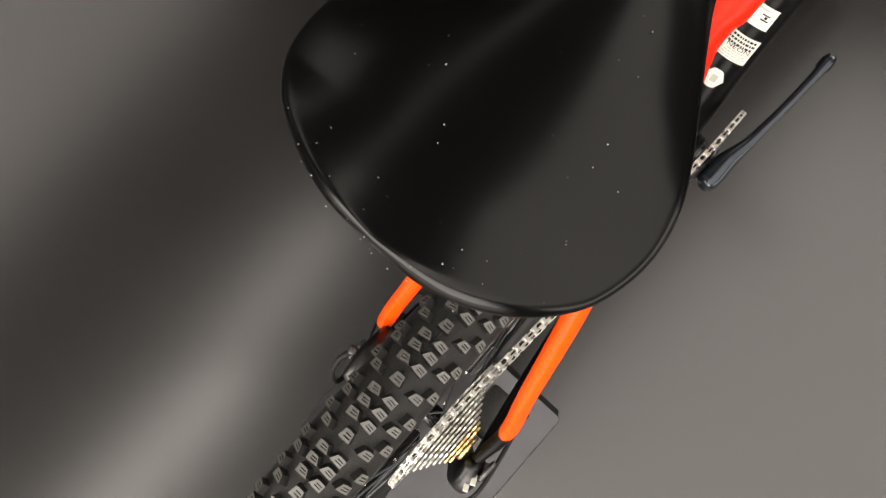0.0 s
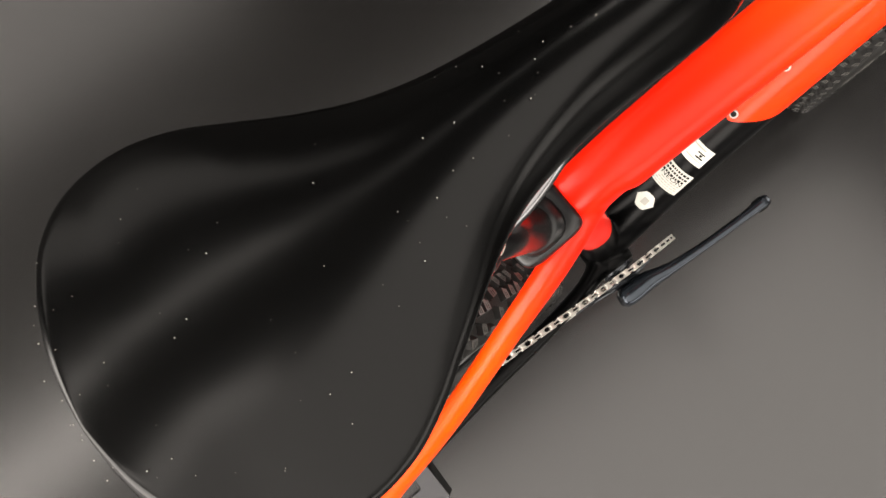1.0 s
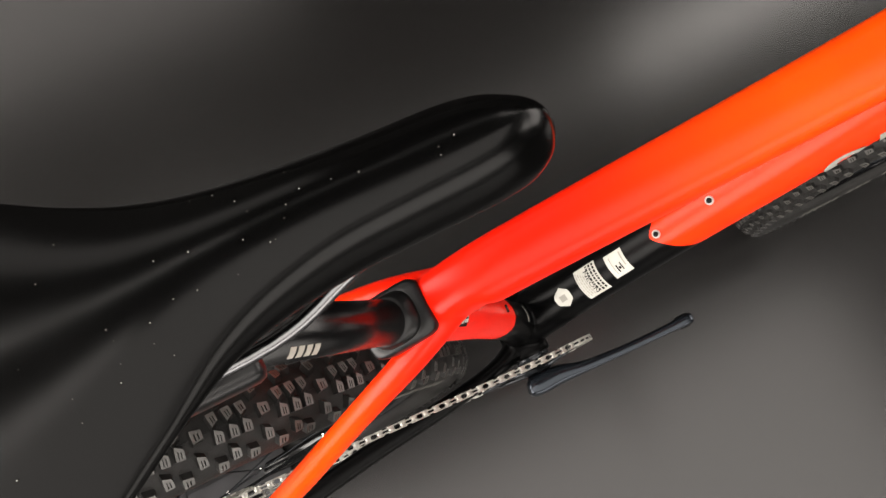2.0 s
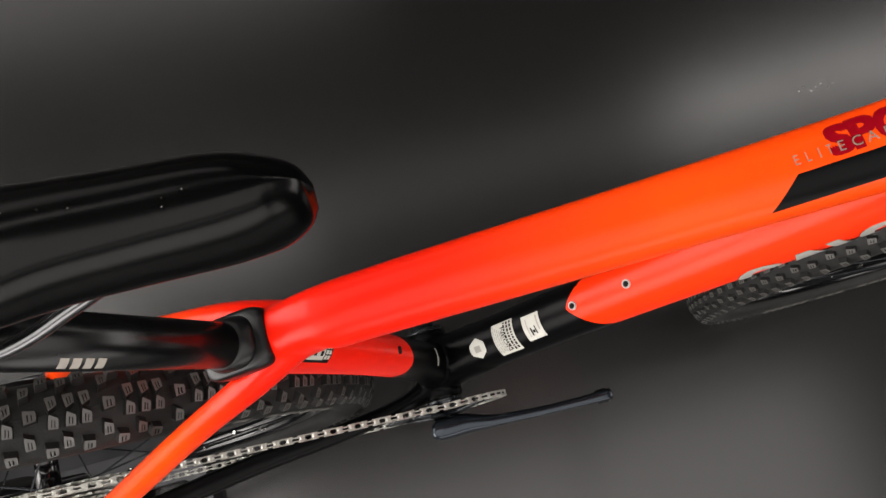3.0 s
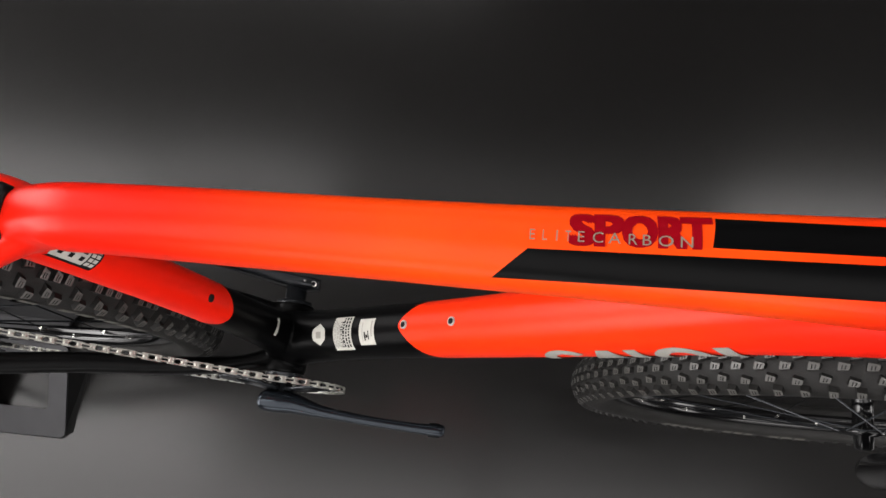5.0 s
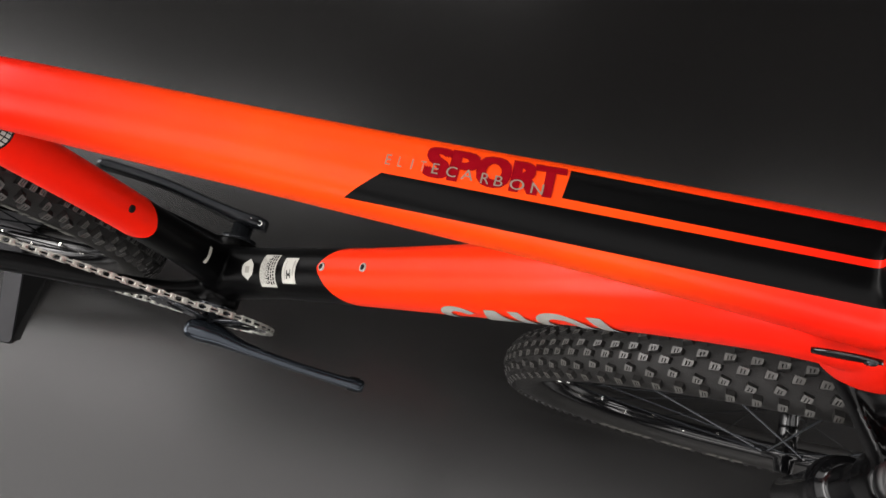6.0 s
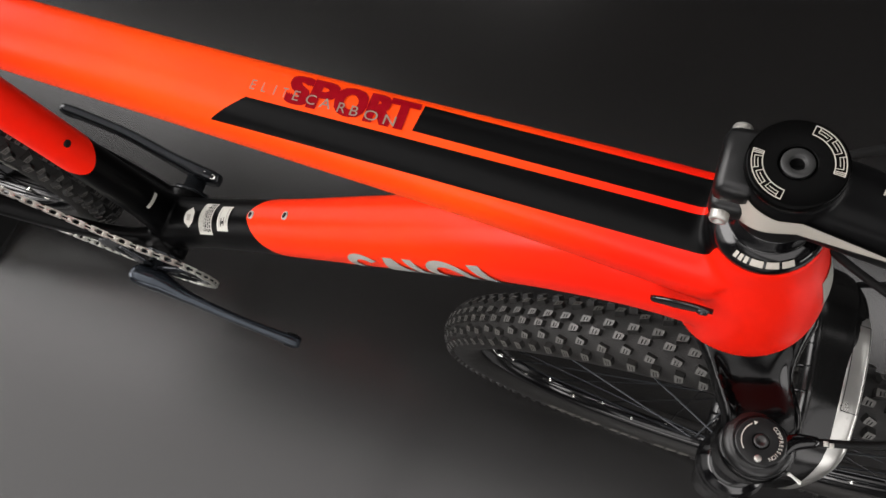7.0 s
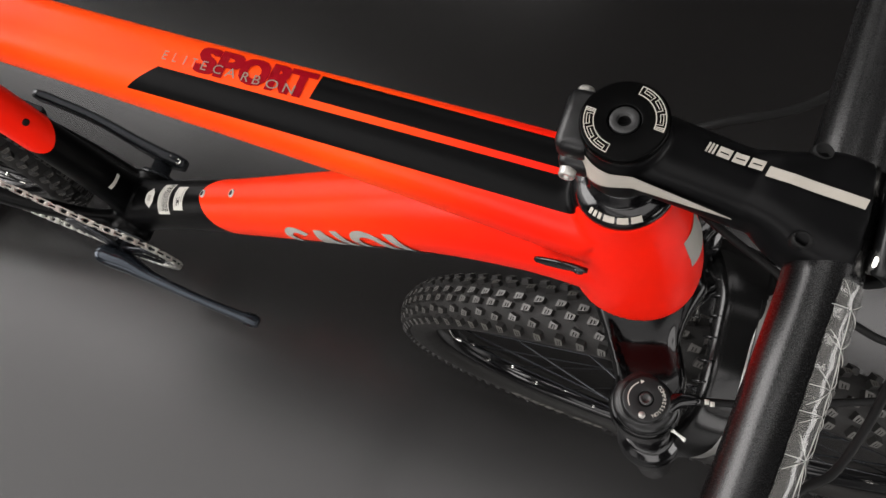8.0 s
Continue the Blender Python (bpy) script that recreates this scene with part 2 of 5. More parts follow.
added_wall_lamp(8.2, -0.6, 2.9, 6.8, 2.3, 7, "unseen wide bright white light box added on the dark wall")

# ---- bicycle ----
bike = empty("bicycle", "neon orange and black hardtail mountain bike standing on the floor", "bicycle")
REAR, FRONT = Vector((-0.42, 0, 0.346)), Vector((0.688, -0.003, 0.346))
R_TYRE = 0.346
CAP = Vector((0.39, 0, 0.959))
AX = Vector((0.366, 0, -0.930)).normalized()
UPY = Vector((0, 1, 0))


TT_X = [-0.12, 0.0, 0.1, 0.2, 0.25, 0.3, 0.36, 0.41]
TT_LEFT = [0.0168, 0.0184, 0.0198, 0.0226, 0.0246, 0.0266, 0.0290, 0.0305]
TT_RIGHT = [0.0200, 0.0218, 0.0229, 0.0244, 0.0251, 0.0260, 0.0276, 0.0295]
TTH = [0.020, 0.021, 0.0212, 0.0216, 0.022, 0.0235, 0.026, 0.028]


def tt_half(x, y):
    """Half width and section power on one side: the left shoulder is squarer than the right one."""
    return (float(np.interp(x, TT_X, TT_LEFT)), 3.6) if y > 0 else (float(np.interp(x, TT_X, TT_RIGHT)), 2.5)


DT = [(0.0, 0.315, 0.031, 0.031), (0.0617, 0.3975, 0.0265, 0.0268), (0.12, 0.471, 0.0258, 0.0268), (0.177, 0.543, 0.0265, 0.0275), (0.25, 0.640, 0.0280, 0.0290), (0.321, 0.731, 0.0285, 0.032), (0.39, 0.798, 0.0305, 0.037), (0.450, 0.822, 0.032, 0.042)]


def dt_at(x, phi, out=0.0):
    """A point of the down tube's skin: phi in degrees from its top towards the right side, and its normal."""
    z = float(np.interp(x, [r[0] for r in DT], [r[1] for r in DT]))
    w = float(np.interp(x, [r[0] for r in DT], [r[2] for r in DT])) + out
    h = float(np.interp(x, [r[0] for r in DT], [r[3] for r in DT])) + out
    d = Vector((0.63, 0, 0.777))
    n = Vector((-0.777, 0, 0.63))
    a = radians(phi)
    return Vector((x, 0, z)) + n * (h * math.cos(a)) - UPY * (w * math.sin(a)), d, n


def bike_frame():
    bm = bmesh.new()

    def tt(x, drop=0.0):
        h = float(np.interp(x, TT_X, TTH))
        return (x, 0, 0.7955 + 0.2187 * x - h - drop, tt_half(x, 1)[0], h, 3.6)

    top = tube(bm, [(-0.150, 0, 0.688, 0.0150, 0.014, 2.6), tt(-0.128, 0.026), tt(-0.098, 0.005), tt(-0.06, 0.001), tt(-0.02), tt(0.05), tt(0.12), tt(0.2), tt(0.28), tt(0.36), tt(0.415)], 5, 40)
    for n, rg in enumerate(top):
        c = sum((v.co for v in rg), Vector()) / len(rg)
        up_v = (rg[10].co - c)
        w, p = tt_half(c.x, -1)
        w, p = (w, p) if n >= 10 else (max(v.co.y for v in rg), 3.0)
        for k, v in enumerate(rg):
            a = 2 * math.pi * k / len(rg)
            if math.cos(a) < -1e-6:
                v.co = c - UPY * (w * abs(math.cos(a)) ** (2 / p)) + up_v * math.copysign(abs(math.sin(a)) ** (2 / p), math.sin(a))
    fw = Vector((0.93, 0, 0.366))
    tube(bm, [(*(CAP + AX * d + fw * o), w, h, 2.1) for d, o, w, h in ((0.0605, 0, 0.0252, 0.0252), (0.085, 0.001, 0.0270, 0.029), (0.12, 0.004, 0.0315, 0.036), (0.16, 0.006, 0.0345, 0.040), (0.19, 0.007, 0.0340, 0.039), (0.206, 0.007, 0.0310, 0.034))], 5, 40)
    tube(bm, [(x, 0, z, w, h, 2.2) for x, z, w, h in DT], 5, 40)
    tube(bm, [(0.0, 0, 0.32, 0.027, 0.024, 2.2), (-0.02, 0, 0.39, 0.021, 0.021, 2.2), (-0.068, 0, 0.534, 0.0185, 0.020, 2.1), (-0.11, 0, 0.64, 0.0180, 0.019, 2.1), (-0.136, 0, 0.700, 0.0180, 0.019, 2.2)], 5, 32)
    lathe(bm, [(0.0235, -0.040), (0.0245, -0.036), (0.0245, 0.036), (0.0235, 0.040)], (0, 0, 0.31), (0, 1, 0), 40)
    for s in (-1, 1):
        tube(bm, [(-0.118, s * 0.008, 0.734, 0.010, 0.013, 2), (-0.155, s * 0.0225, 0.709, 0.0096, 0.0122, 2), (-0.200, s * 0.036, 0.667, 0.0088, 0.0118, 2), (-0.268, s * 0.056, 0.585, 0.0094, 0.0118, 2), (-0.338, s * 0.0725, 0.480, 0.0088, 0.0112, 2), (-0.376, s * 0.083, 0.402, 0.0090, 0.0110, 2), (-0.415, s * 0.080, 0.352, 0.0065, 0.014, 2.4)], 5, 20)
        tube(bm, [(0.0, s * 0.018, 0.312, 0.016, 0.022, 2.2), (-0.045, s * 0.034, 0.312, 0.010, 0.019, 2.4), (-0.12, s * 0.0455, 0.316, 0.0100, 0.0165, 2.8), (-0.22, s * 0.0540, 0.322, 0.0115, 0.0145, 3.0), (-0.34, s * 0.0705, 0.333, 0.0110, 0.0120, 2.8), (-0.425, s * 0.080, 0.346, 0.0060, 0.015, 2.6)], 5, 20)
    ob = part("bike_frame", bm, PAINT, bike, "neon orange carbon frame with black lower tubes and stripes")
    r = ob.modifiers.new("blend", "REMESH")
    r.mode, r.voxel_size, r.use_smooth_shade = "VOXEL", 0.0019, True
    k = ob.modifiers.new("soften", "SMOOTH")
    k.factor, k.iterations = 0.5, 14
    return ob


FRAME = bike_frame()


# ---- marks on the frame ----
def text_verts(body, size):
    """The built-in font's outline of a word as flat vertices and faces."""
    cu = bpy.data.curves.new("word", "FONT")
    cu.body, cu.size, cu.resolution_u = body, size, 3
    ob = bpy.data.objects.new("word", cu)
    scene.collection.objects.link(ob)
    me = ob.to_mesh()
    vs, fs = [v.co.copy() for v in me.vertices], [tuple(p.vertices) for p in me.polygons]
    ob.to_mesh_clear()
    bpy.data.objects.remove(ob)
    bpy.data.curves.remove(cu)
    return vs, fs


def sheet_from(vs, fs, place, thick=0.0):
    bm = bmesh.new()
    nv = [bm.verts.new(v) for v in vs]
    for f in fs:
        try:
            bm.faces.new([nv[k] for k in f])
        except ValueError:
            pass
    # finer faces, so that the sheet follows a curved skin
    bmesh.ops.subdivide_edges(bm, edges=bm.edges[:], cuts=1, use_grid_fill=True)
    bmesh.ops.triangulate(bm, faces=bm.faces[:])
    for v in bm.verts:
        v.co = place(v.co)
    return bm


def fat(vs, x0, x1, y0, y1):
    """Scales a word into a box."""
    ax, bx = min(v.x for v in vs), max(v.x for v in vs)
    ay, by = min(v.y for v in vs), max(v.y for v in vs)
    return [Vector((x0 + (v.x - ax) / (bx - ax) * (x1 - x0), y0 + (v.y - ay) / (by - ay) * (y1 - y0), 0)) for v in vs]


def top_tube_words():
    skin = FRAME.evaluated_get(bpy.context.evaluated_depsgraph_get())

    def on_tube(lift):
        def place(v):
            y = v.y + (v.x - 0.176) * 0.045
            hit, at, normal, face = skin.ray_cast(Vector((v.x, y, 1.0)), Vector((0, 0, -1)))
            return at + Vector((0, 0, lift))
        return place

    def word_letter(ch, x0, x1, y0, y1, fatten, lift, material, label):
        """One letter, made heavier by laying shifted copies over one another."""
        vs, fs = text_verts(ch, 1.0)
        whole = bmesh.new()
        steps = [(0, 0)] if not fatten else [(a, b) for a in (-1, 0, 1) for b in (-1, 0, 1)]
        for n, (a, b) in enumerate(steps):
            fx, fy = fatten * a, fatten * 0.75 * b
            box_vs = fat(vs, x0 + fatten + fx, x1 - fatten + fx, y0 + fatten * 0.75 + fy, y1 - fatten * 0.75 + fy)
            bm = sheet_from(box_vs, fs, on_tube(lift + 0.00002 * n))
            me = bpy.data.meshes.new("tmp")
            bm.to_mesh(me)
            whole.from_mesh(me)
            bm.free()
            bpy.data.meshes.remove(me)
        part("letter", whole, material, FRAME, label + ch, smooth=False)

    # the large word, heavy and tight
    for ch, x0, x1 in (("S", 0.1775, 0.1905), ("P", 0.1898, 0.2042), ("O", 0.2030, 0.2203), ("R", 0.2204, 0.2345), ("T", 0.2312, 0.2466)):
        word_letter(ch, x0, x1, -0.0030, 0.0145, 0.0013, 0.0004, CRIMSON, "dark red printed letter ")
    # thin spaced word across it
    for ch, x0, x1 in (("E", 0.1582, 0.1608), ("L", 0.1645, 0.1668), ("I", 0.1712, 0.1719), ("T", 0.1756, 0.1784), ("E", 0.1818, 0.1850), ("C", 0.1889, 0.1940), ("A", 0.1965, 0.2025), ("R", 0.2062, 0.2104), ("B", 0.2129, 0.2170), ("O", 0.2204, 0.2275), ("N", 0.2309, 0.2368)):
        y = -0.0004 - (x0 - 0.158) * 0.025
        word_letter(ch, x0, x1, y, y + 0.0056, 0.0, 0.0009, THININK, "thin silver printed letter ")


top_tube_words()


def dt_patch(name, x0, x1, p0, p1, material, label, out=0.0009, cut=None, parent=None):
    """A decal on the down tube between two places along it and two angles round it."""
    bm = bmesh.new()
    nu, nv = 8, 8
    grid = []
    for i in range(nu + 1):
        row = []
        for j in range(nv + 1):
            u, v = i / nu, j / nv
            if cut:
                u, v = cut(u, v)
            row.append(bm.verts.new(dt_at(x0 + (x1 - x0) * u, p0 + (p1 - p0) * v, out)[0]))
        grid.append(row)
    for i in range(nu):
        for j in range(nv):
            bm.faces.new((grid[i][j], grid[i + 1][j], grid[i + 1][j + 1], grid[i][j + 1]))
    return part(name, bm, material, parent or FRAME, label)


SH = 0.0185


def hexagon(u, v):
    half = 0.5 - 0.5 * max(0.0, abs(v - 0.5) - 0.22) / 0.28
    return 0.5 + (u - 0.5) * 2 * half, v


dt_patch("sticker", 0.0345 + SH, 0.0475 + SH, -14, 34, WHITE, "small white hexagonal sticker", cut=hexagon)
dt_patch("bar", 0.0385 + SH, 0.0435 + SH, 4, 18, GREY, "", 0.0014)
dt_patch("sticker", 0.0560 + SH, 0.0740 + SH, -26, 48, WHITE, "white warning sticker with small print")
dt_patch("sticker", 0.0815 + SH, 0.0955 + SH, -18, 38, WHITE, "white square sticker with a dark mark")
dt_patch("bar", 0.0928 + SH, 0.0938 + SH, -12, 20, GREY, "", 0.0013)
dt_patch("bar", 0.0866 + SH, 0.0876 + SH, 10, 28, INK, "", 0.0013)
dt_patch("bar", 0.0880 + SH, 0.0896 + SH, 16, 22, INK, "", 0.0013)
dt_patch("bar", 0.0900 + SH, 0.0908 + SH, 8, 26, INK, "", 0.0013)
dt_patch("bar", 0.0846 + SH, 0.0852 + SH, -10, 30, GREY, "", 0.0013)
rng = random.Random(12)
for k in range(3):
    p = -23.0
    while p < 40:
        step = rng.uniform(5, 10)
        dt_patch("bar", 0.0712 + SH - 0.0026 * k, 0.0727 + SH - 0.0026 * k, p, p + step - 2, INK, "", 0.0013)
        p += step
for k in range(4):
    p = -20.0 + 4 * k
    while p < 38:
        step = rng.uniform(6, 12)
        dt_patch("bar", 0.0570 + SH + 0.0017 * k, 0.0577 + SH + 0.0017 * k, p, p + step - 2, GREY, "", 0.0013)
        p += step
vs, fs = text_verts("NEON", 1.0)
part("lettering", sheet_from(fat(vs, -14, 40, 0.0636 + SH, 0.0662 + SH), fs, lambda v: dt_at(v.y, v.x, 0.0015)[0]), INK, FRAME, "printed word NEON", smooth=False)


def dt_shape(edges):
    """A grey shape of the side mark between two rows of (x, angle) places."""
    bm = bmesh.new()
    g = [[bm.verts.new(dt_at(o[0] + (i[0] - o[0]) * k / 3, o[1] + (i[1] - o[1]) * k / 3, 0.0010)[0]) for k in range(4)] for o, i in edges]
    for a, b in zip(g, g[1:]):
        for k in range(3):
            bm.faces.new((a[k], b[k], b[k + 1], a[k + 1]))
    part("mark", bm, GREY, FRAME, "slanted grey printed shape")


def dt_arch(x, half, thick, lean, open_side):
    """A round-headed arch; its right leg is cut short where it is open."""
    edges = []
    for k in range(-4, 25):
        a = math.pi - math.pi * max(0, min(20, k)) / 20
        down = 9.0 * max(0, -k, k - 20)
        if open_side and k > 17:
            break
        o = (x + half * math.cos(a), 62 + 26 * (1 - math.sin(a)) + down)
        i = (x + (half - thick) * math.cos(a), 74 + 14 * (1 - math.sin(a)) + down)
        edges.append(tuple((p[0] + lean * (p[1] - 62), p[1]) for p in (o, i)))
    dt_shape(edges)


def dt_bar(top0, top1, low0, low1):
    dt_shape([((top0 + (low0 - top0) * k / 8, 65 + 60 * k / 8), (top1 + (low1 - top1) * k / 8, 65 + 60 * k / 8)) for k in range(9)])


dt_arch(0.2405, 0.0125, 0.0062, 0.00007, True)
dt_bar(0.2605, 0.2672, 0.2530, 0.2785)
dt_bar(0.2745, 0.2805, 0.2795, 0.2870)
dt_arch(0.2985, 0.0125, 0.0060, 0.00007, False)
dt_bar(0.3155, 0.3225, 0.3205, 0.3285)


def frame_small_parts():
    # bottle bosses
    for x in (0.1395, 0.1775):
        p, d, n = dt_at(x, 0)
        bm = bmesh.new()
        lathe(bm, [(0.0042, -0.002), (0.0042, 0.0008), (0.0036, 0.0013), (0.0026, 0.0011), (0.0024, -0.001)], p, n, 20)
        part("bottle_boss", bm, GREYALLOY, FRAME, "small threaded alloy boss")
        bm = bmesh.new()
        lathe(bm, [(0.0026, 0.0), (0.0026, 0.0014)], p, n, 16)
        part("boss_hole", bm, INK, FRAME)
    bm = bmesh.new()
    lathe(bm, [(0.0036, -0.003), (0.0036, 0.0012), (0.002, 0.0014)], (-0.0495, -0.0022, 0.5405), (0.95, -0.1, 0.32), 20)
    part("cable_grommet", bm, INK, FRAME, "black rubber grommet")
    # cable port on the head tube's side
    bm = bmesh.new()
    rows = []
    for k in range(15):
        t = k / 14
        c = Vector((0.3955, -0.0322, 0.8320)).lerp(Vector((0.4205, -0.0338, 0.8525)), t)
        wdt = 0.0054 * (max(0.0, 1 - abs(2 * t - 0.9) ** 2.2)) ** 0.5 + 0.0003
        rows.append((c, Vector((0, 1, 0)), Vector((-0.63, 0, 0.77)), 0.0014, wdt, 3))
    loft(bm, rows, 18)
    part("cable_port", bm, GLOSSBLACK, FRAME, "black oval cable port plate")
    bm = bmesh.new()
    lathe(bm, [(0.0030, 0), (0.0030, 0.0022), (0.0025, 0.0027), (0.0017, 0.0026), (0.0014, 0.0012)], (0.4165, -0.0332, 0.849), (0, -1, 0), 18)
    part("screw", bm, ALLOY, FRAME)
    # badge on the head tube's front
    bm = bmesh.new()
    rows = []
    for k in range(7):
        d = 0.099 + 0.0050 * k
        g = []
        for j in range(7):
            a = radians(-19 + 38 * j / 6)
            c = CAP + AX * d
            rx = float(np.interp(d, [0.06, 0.085, 0.12, 0.16, 0.196], [0.0258, 0.0308, 0.0408, 0.0468, 0.0450])) + 0.0006
            ry = float(np.interp(d, [0.06, 0.085, 0.12, 0.16, 0.196], [0.0254, 0.0274, 0.0320, 0.0350, 0.0335])) + 0.0006
            g.append(bm.verts.new(c + Vector((AX.z, 0, -AX.x)).normalized() * -rx * math.cos(a) + UPY * (ry * math.sin(a))))
        rows.append(g)
    for a, b in zip(rows, rows[1:]):
        for k in range(6):
            bm.faces.new((a[k], a[k + 1], b[k + 1], b[k]))
    part("head_badge", bm, GREY, FRAME, "grey printed head badge")
    # sticker on the seat tube: a black border, a white field with dark bars and a row of white bars
    def seat_tube_patch(name, z0, z1, a0, a1, out, material, label=""):
        b2 = bmesh.new()
        g = []
        for i in range(6):
            row = []
            for j in range(9):
                z = z0 + (z1 - z0) * i / 5
                x = -0.11 - (z - 0.64) * 0.435
                a = radians(a0 + (a1 - a0) * j / 8)
                row.append(b2.verts.new((x + (0.0206 + out) * math.cos(a), -(0.0180 + out) * math.sin(a), z)))
            g.append(row)
        for a, b in zip(g, g[1:]):
            for k in range(8):
                b2.faces.new((a[k], a[k + 1], b[k + 1], b[k]))
        return part(name, b2, material, FRAME, label)

    seat_tube_patch("sticker", 0.665, 0.704, -48, 52, 0.0007, INK, "black bordered printed sticker")
    seat_tube_patch("field", 0.6755, 0.7020, -44, 45, 0.0011, WHITE)
    for k in range(8):
        for z in (0.6672, 0.6712):
            seat_tube_patch("bar", z, z + 0.0032, -42 + 11 * k, -34 + 11 * k, 0.0011, WHITE)
    for k in range(3):
        for n in range(5):
            seat_tube_patch("bar", 0.6780 + 0.0085 * k, 0.6815 + 0.0085 * k, -38 + 16 * n, -28 + 16 * n, 0.0014, INK)
    # small label by the bottom bracket
    skin = FRAME.evaluated_get(bpy.context.evaluated_depsgraph_get())
    bm = bmesh.new()
    g = []
    for i in range(4):
        row = []
        for j in range(7):
            aim = LABEL_AT + Vector((-0.33, 0, 0.94)) * (0.0055 * (i / 3 - 0.5)) + Vector((-0.2 * abs(j / 3 - 1), -1, 0)) * (0.019 * (j / 6 - 0.5))
            hit, at, normal, face = skin.closest_point_on_mesh(aim)
            row.append(bm.verts.new(at + normal * 0.0006))
        g.append(row)
    for a, b in zip(g, g[1:]):
        for k in range(6):
            bm.faces.new((a[k], a[k + 1], b[k + 1], b[k]))
    part("sticker", bm, WHITE, FRAME, "small white label")


LABEL_AT = Vector((-0.0045, -0.001, 0.409))
frame_small_parts()


# ---- seat ----
def saddle_part():
    rows = [  # x, left edge, right edge, edge height, crown height
        (-0.3415, 0.004, -0.008, 0.951, 0.9615), (-0.3408, 0.016, -0.018, 0.951, 0.9618), (-0.3380, 0.028, -0.0285, 0.951, 0.9621), (-0.3330, 0.0410, -0.0385, 0.951, 0.9623), (-0.3255, 0.0525, -0.0478, 0.951, 0.9625),
        (-0.313, 0.0615, -0.0565, 0.950, 0.9627), (-0.297, 0.0632, -0.0605, 0.950, 0.9629), (-0.280, 0.0592, -0.0585, 0.949, 0.963), (-0.265, 0.0512, -0.0520, 0.9475, 0.963),
        (-0.250, 0.0424, -0.0430, 0.946, 0.963), (-0.235, 0.0352, -0.0340, 0.945, 0.963), (-0.218, 0.0297, -0.0255, 0.944, 0.9625), (-0.200, 0.0272, -0.0198, 0.943, 0.962), (-0.175, 0.0260, -0.0158, 0.942, 0.9605),
        (-0.150, 0.0258, -0.0142, 0.941, 0.958), (-0.125, 0.0262, -0.0132, 0.940, 0.9560), (-0.110, 0.0244, -0.0115, 0.939, 0.9540), (-0.100, 0.0208, -0.0086, 0.937, 0.9505), (-0.0930, 0.0155, -0.0044, 0.935, 0.9455), (-0.0895, 0.0085, 0.0008, 0.933, 0.938)]
    rows = [(x - (0.0015 if x < -0.3 else 0), yl * 1.018 + (0.0006 if x > -0.22 else 0.0), yr * (1.018 if x < -0.22 else 1.0), ze, zc) for x, yl, yr, ze, zc in rows]
    fine = catmull(rows, 7)
    bm = bmesh.new()
    rings = []
    for q, (x, yl, yr, ze, zc) in enumerate(fine):
        c, w = (yl + yr) / 2, max((yl - yr) / 2, 0.002)
        a, b = fine[max(q - 1, 0)], fine[min(q + 1, len(fine) - 1)]
        slope = ((b[1] - b[2]) - (a[1] - a[2])) / 2 / (b[0] - a[0])
        crown = (zc - ze) * float(np.interp(w, [0.02, 0.06], [0.55, 0.90]))
        drop = min(0.016, 0.35 * w + 0.004)

        # the edge rolls over tightly at the rear and turns fully round towards the nose
        roll = float(np.interp(x, [-0.335, -0.315, -0.24, -0.18, -0.10], [0.0062, 0.0020, 0.0024, 0.0110, 0.0170]))
        roll = min(roll, max(w, 0.004))
        flat_w = 0.060 if x < -0.28 else 0.0

        def top_z(y):
            # a gently crowned top with an edge that rolls over within a few millimetres
            near = min(roll, max(0.0, (w - abs(y)) / math.sqrt(1 + slope * slope)))
            return zc - crown * (y / max(w, flat_w)) ** 2 - (roll - math.sqrt(max(0.0, roll**2 - (roll - near) ** 2)))

        pts = []
        m = 44
        for k in range(m + 1):
            y = w * math.cos(math.pi * k / m)
            pts.append(Vector((x, c + y, top_z(y))))
        zs = top_z(w)
        for f, dd in ((-0.955, 0.3), (-0.88, 0.7), (-0.76, 1.0), (-0.4, 1.0), (0.4, 1.0), (0.76, 1.0), (0.88, 0.7), (0.955, 0.3)):
            pts.append(Vector((x, c + w * f, zs - drop * dd)))
        rings.append([bm.verts.new(p) for p in pts])
    n = len(rings[0])
    for a, b in zip(rings, rings[1:]):
        for k in range(n):
            bm.faces.new((a[k], a[(k + 1) % n], b[(k + 1) % n], b[k]))
    bm.faces.new(rings[0])
    bm.faces.new(rings[-1])
    bmesh.ops.recalc_face_normals(bm, faces=bm.faces)
    sad = part("saddle", bm, SADDLE, bike, "smooth black saddle with a narrow nose")
    for s in (-1, 1):
        bm = bmesh.new()
        tube(bm, [(-0.150, 0.004 + s * 0.006, 0.930, 0.0030, 0.0030, 2), (-0.178, 0.002 + s * 0.012, 0.918, 0.0030, 0.0030, 2), (-0.21, s * 0.018, 0.911, 0.0030, 0.0030, 2), (-0.27, s * 0.019, 0.911, 0.0030, 0.0030, 2), (-0.312, s * 0.026, 0.935, 0.0030, 0.0030, 2)], 6, 12)
        part("saddle_rail", bm, RAIL, sad, "dark polished steel rail")
    # seat post
    top = Vector((-0.237, 0, 0.888))
    low = Vector((-0.135, 0, 0.690))
    d = (top - low).normalized()
    bm = bmesh.new()
    lathe(bm, [(0.0136, 0), (0.0136, (top - low).length)], low, d, 40)
    post = part("seatpost", bm, POSTBLACK, bike, "glossy black seat post")
    bm = bmesh.new()
    box(bm, (-0.239, 0, 0.897), (0.045, 0.052, 0.014), bevel=0.004)
    part("rail_clamp", bm, BLACK, post)
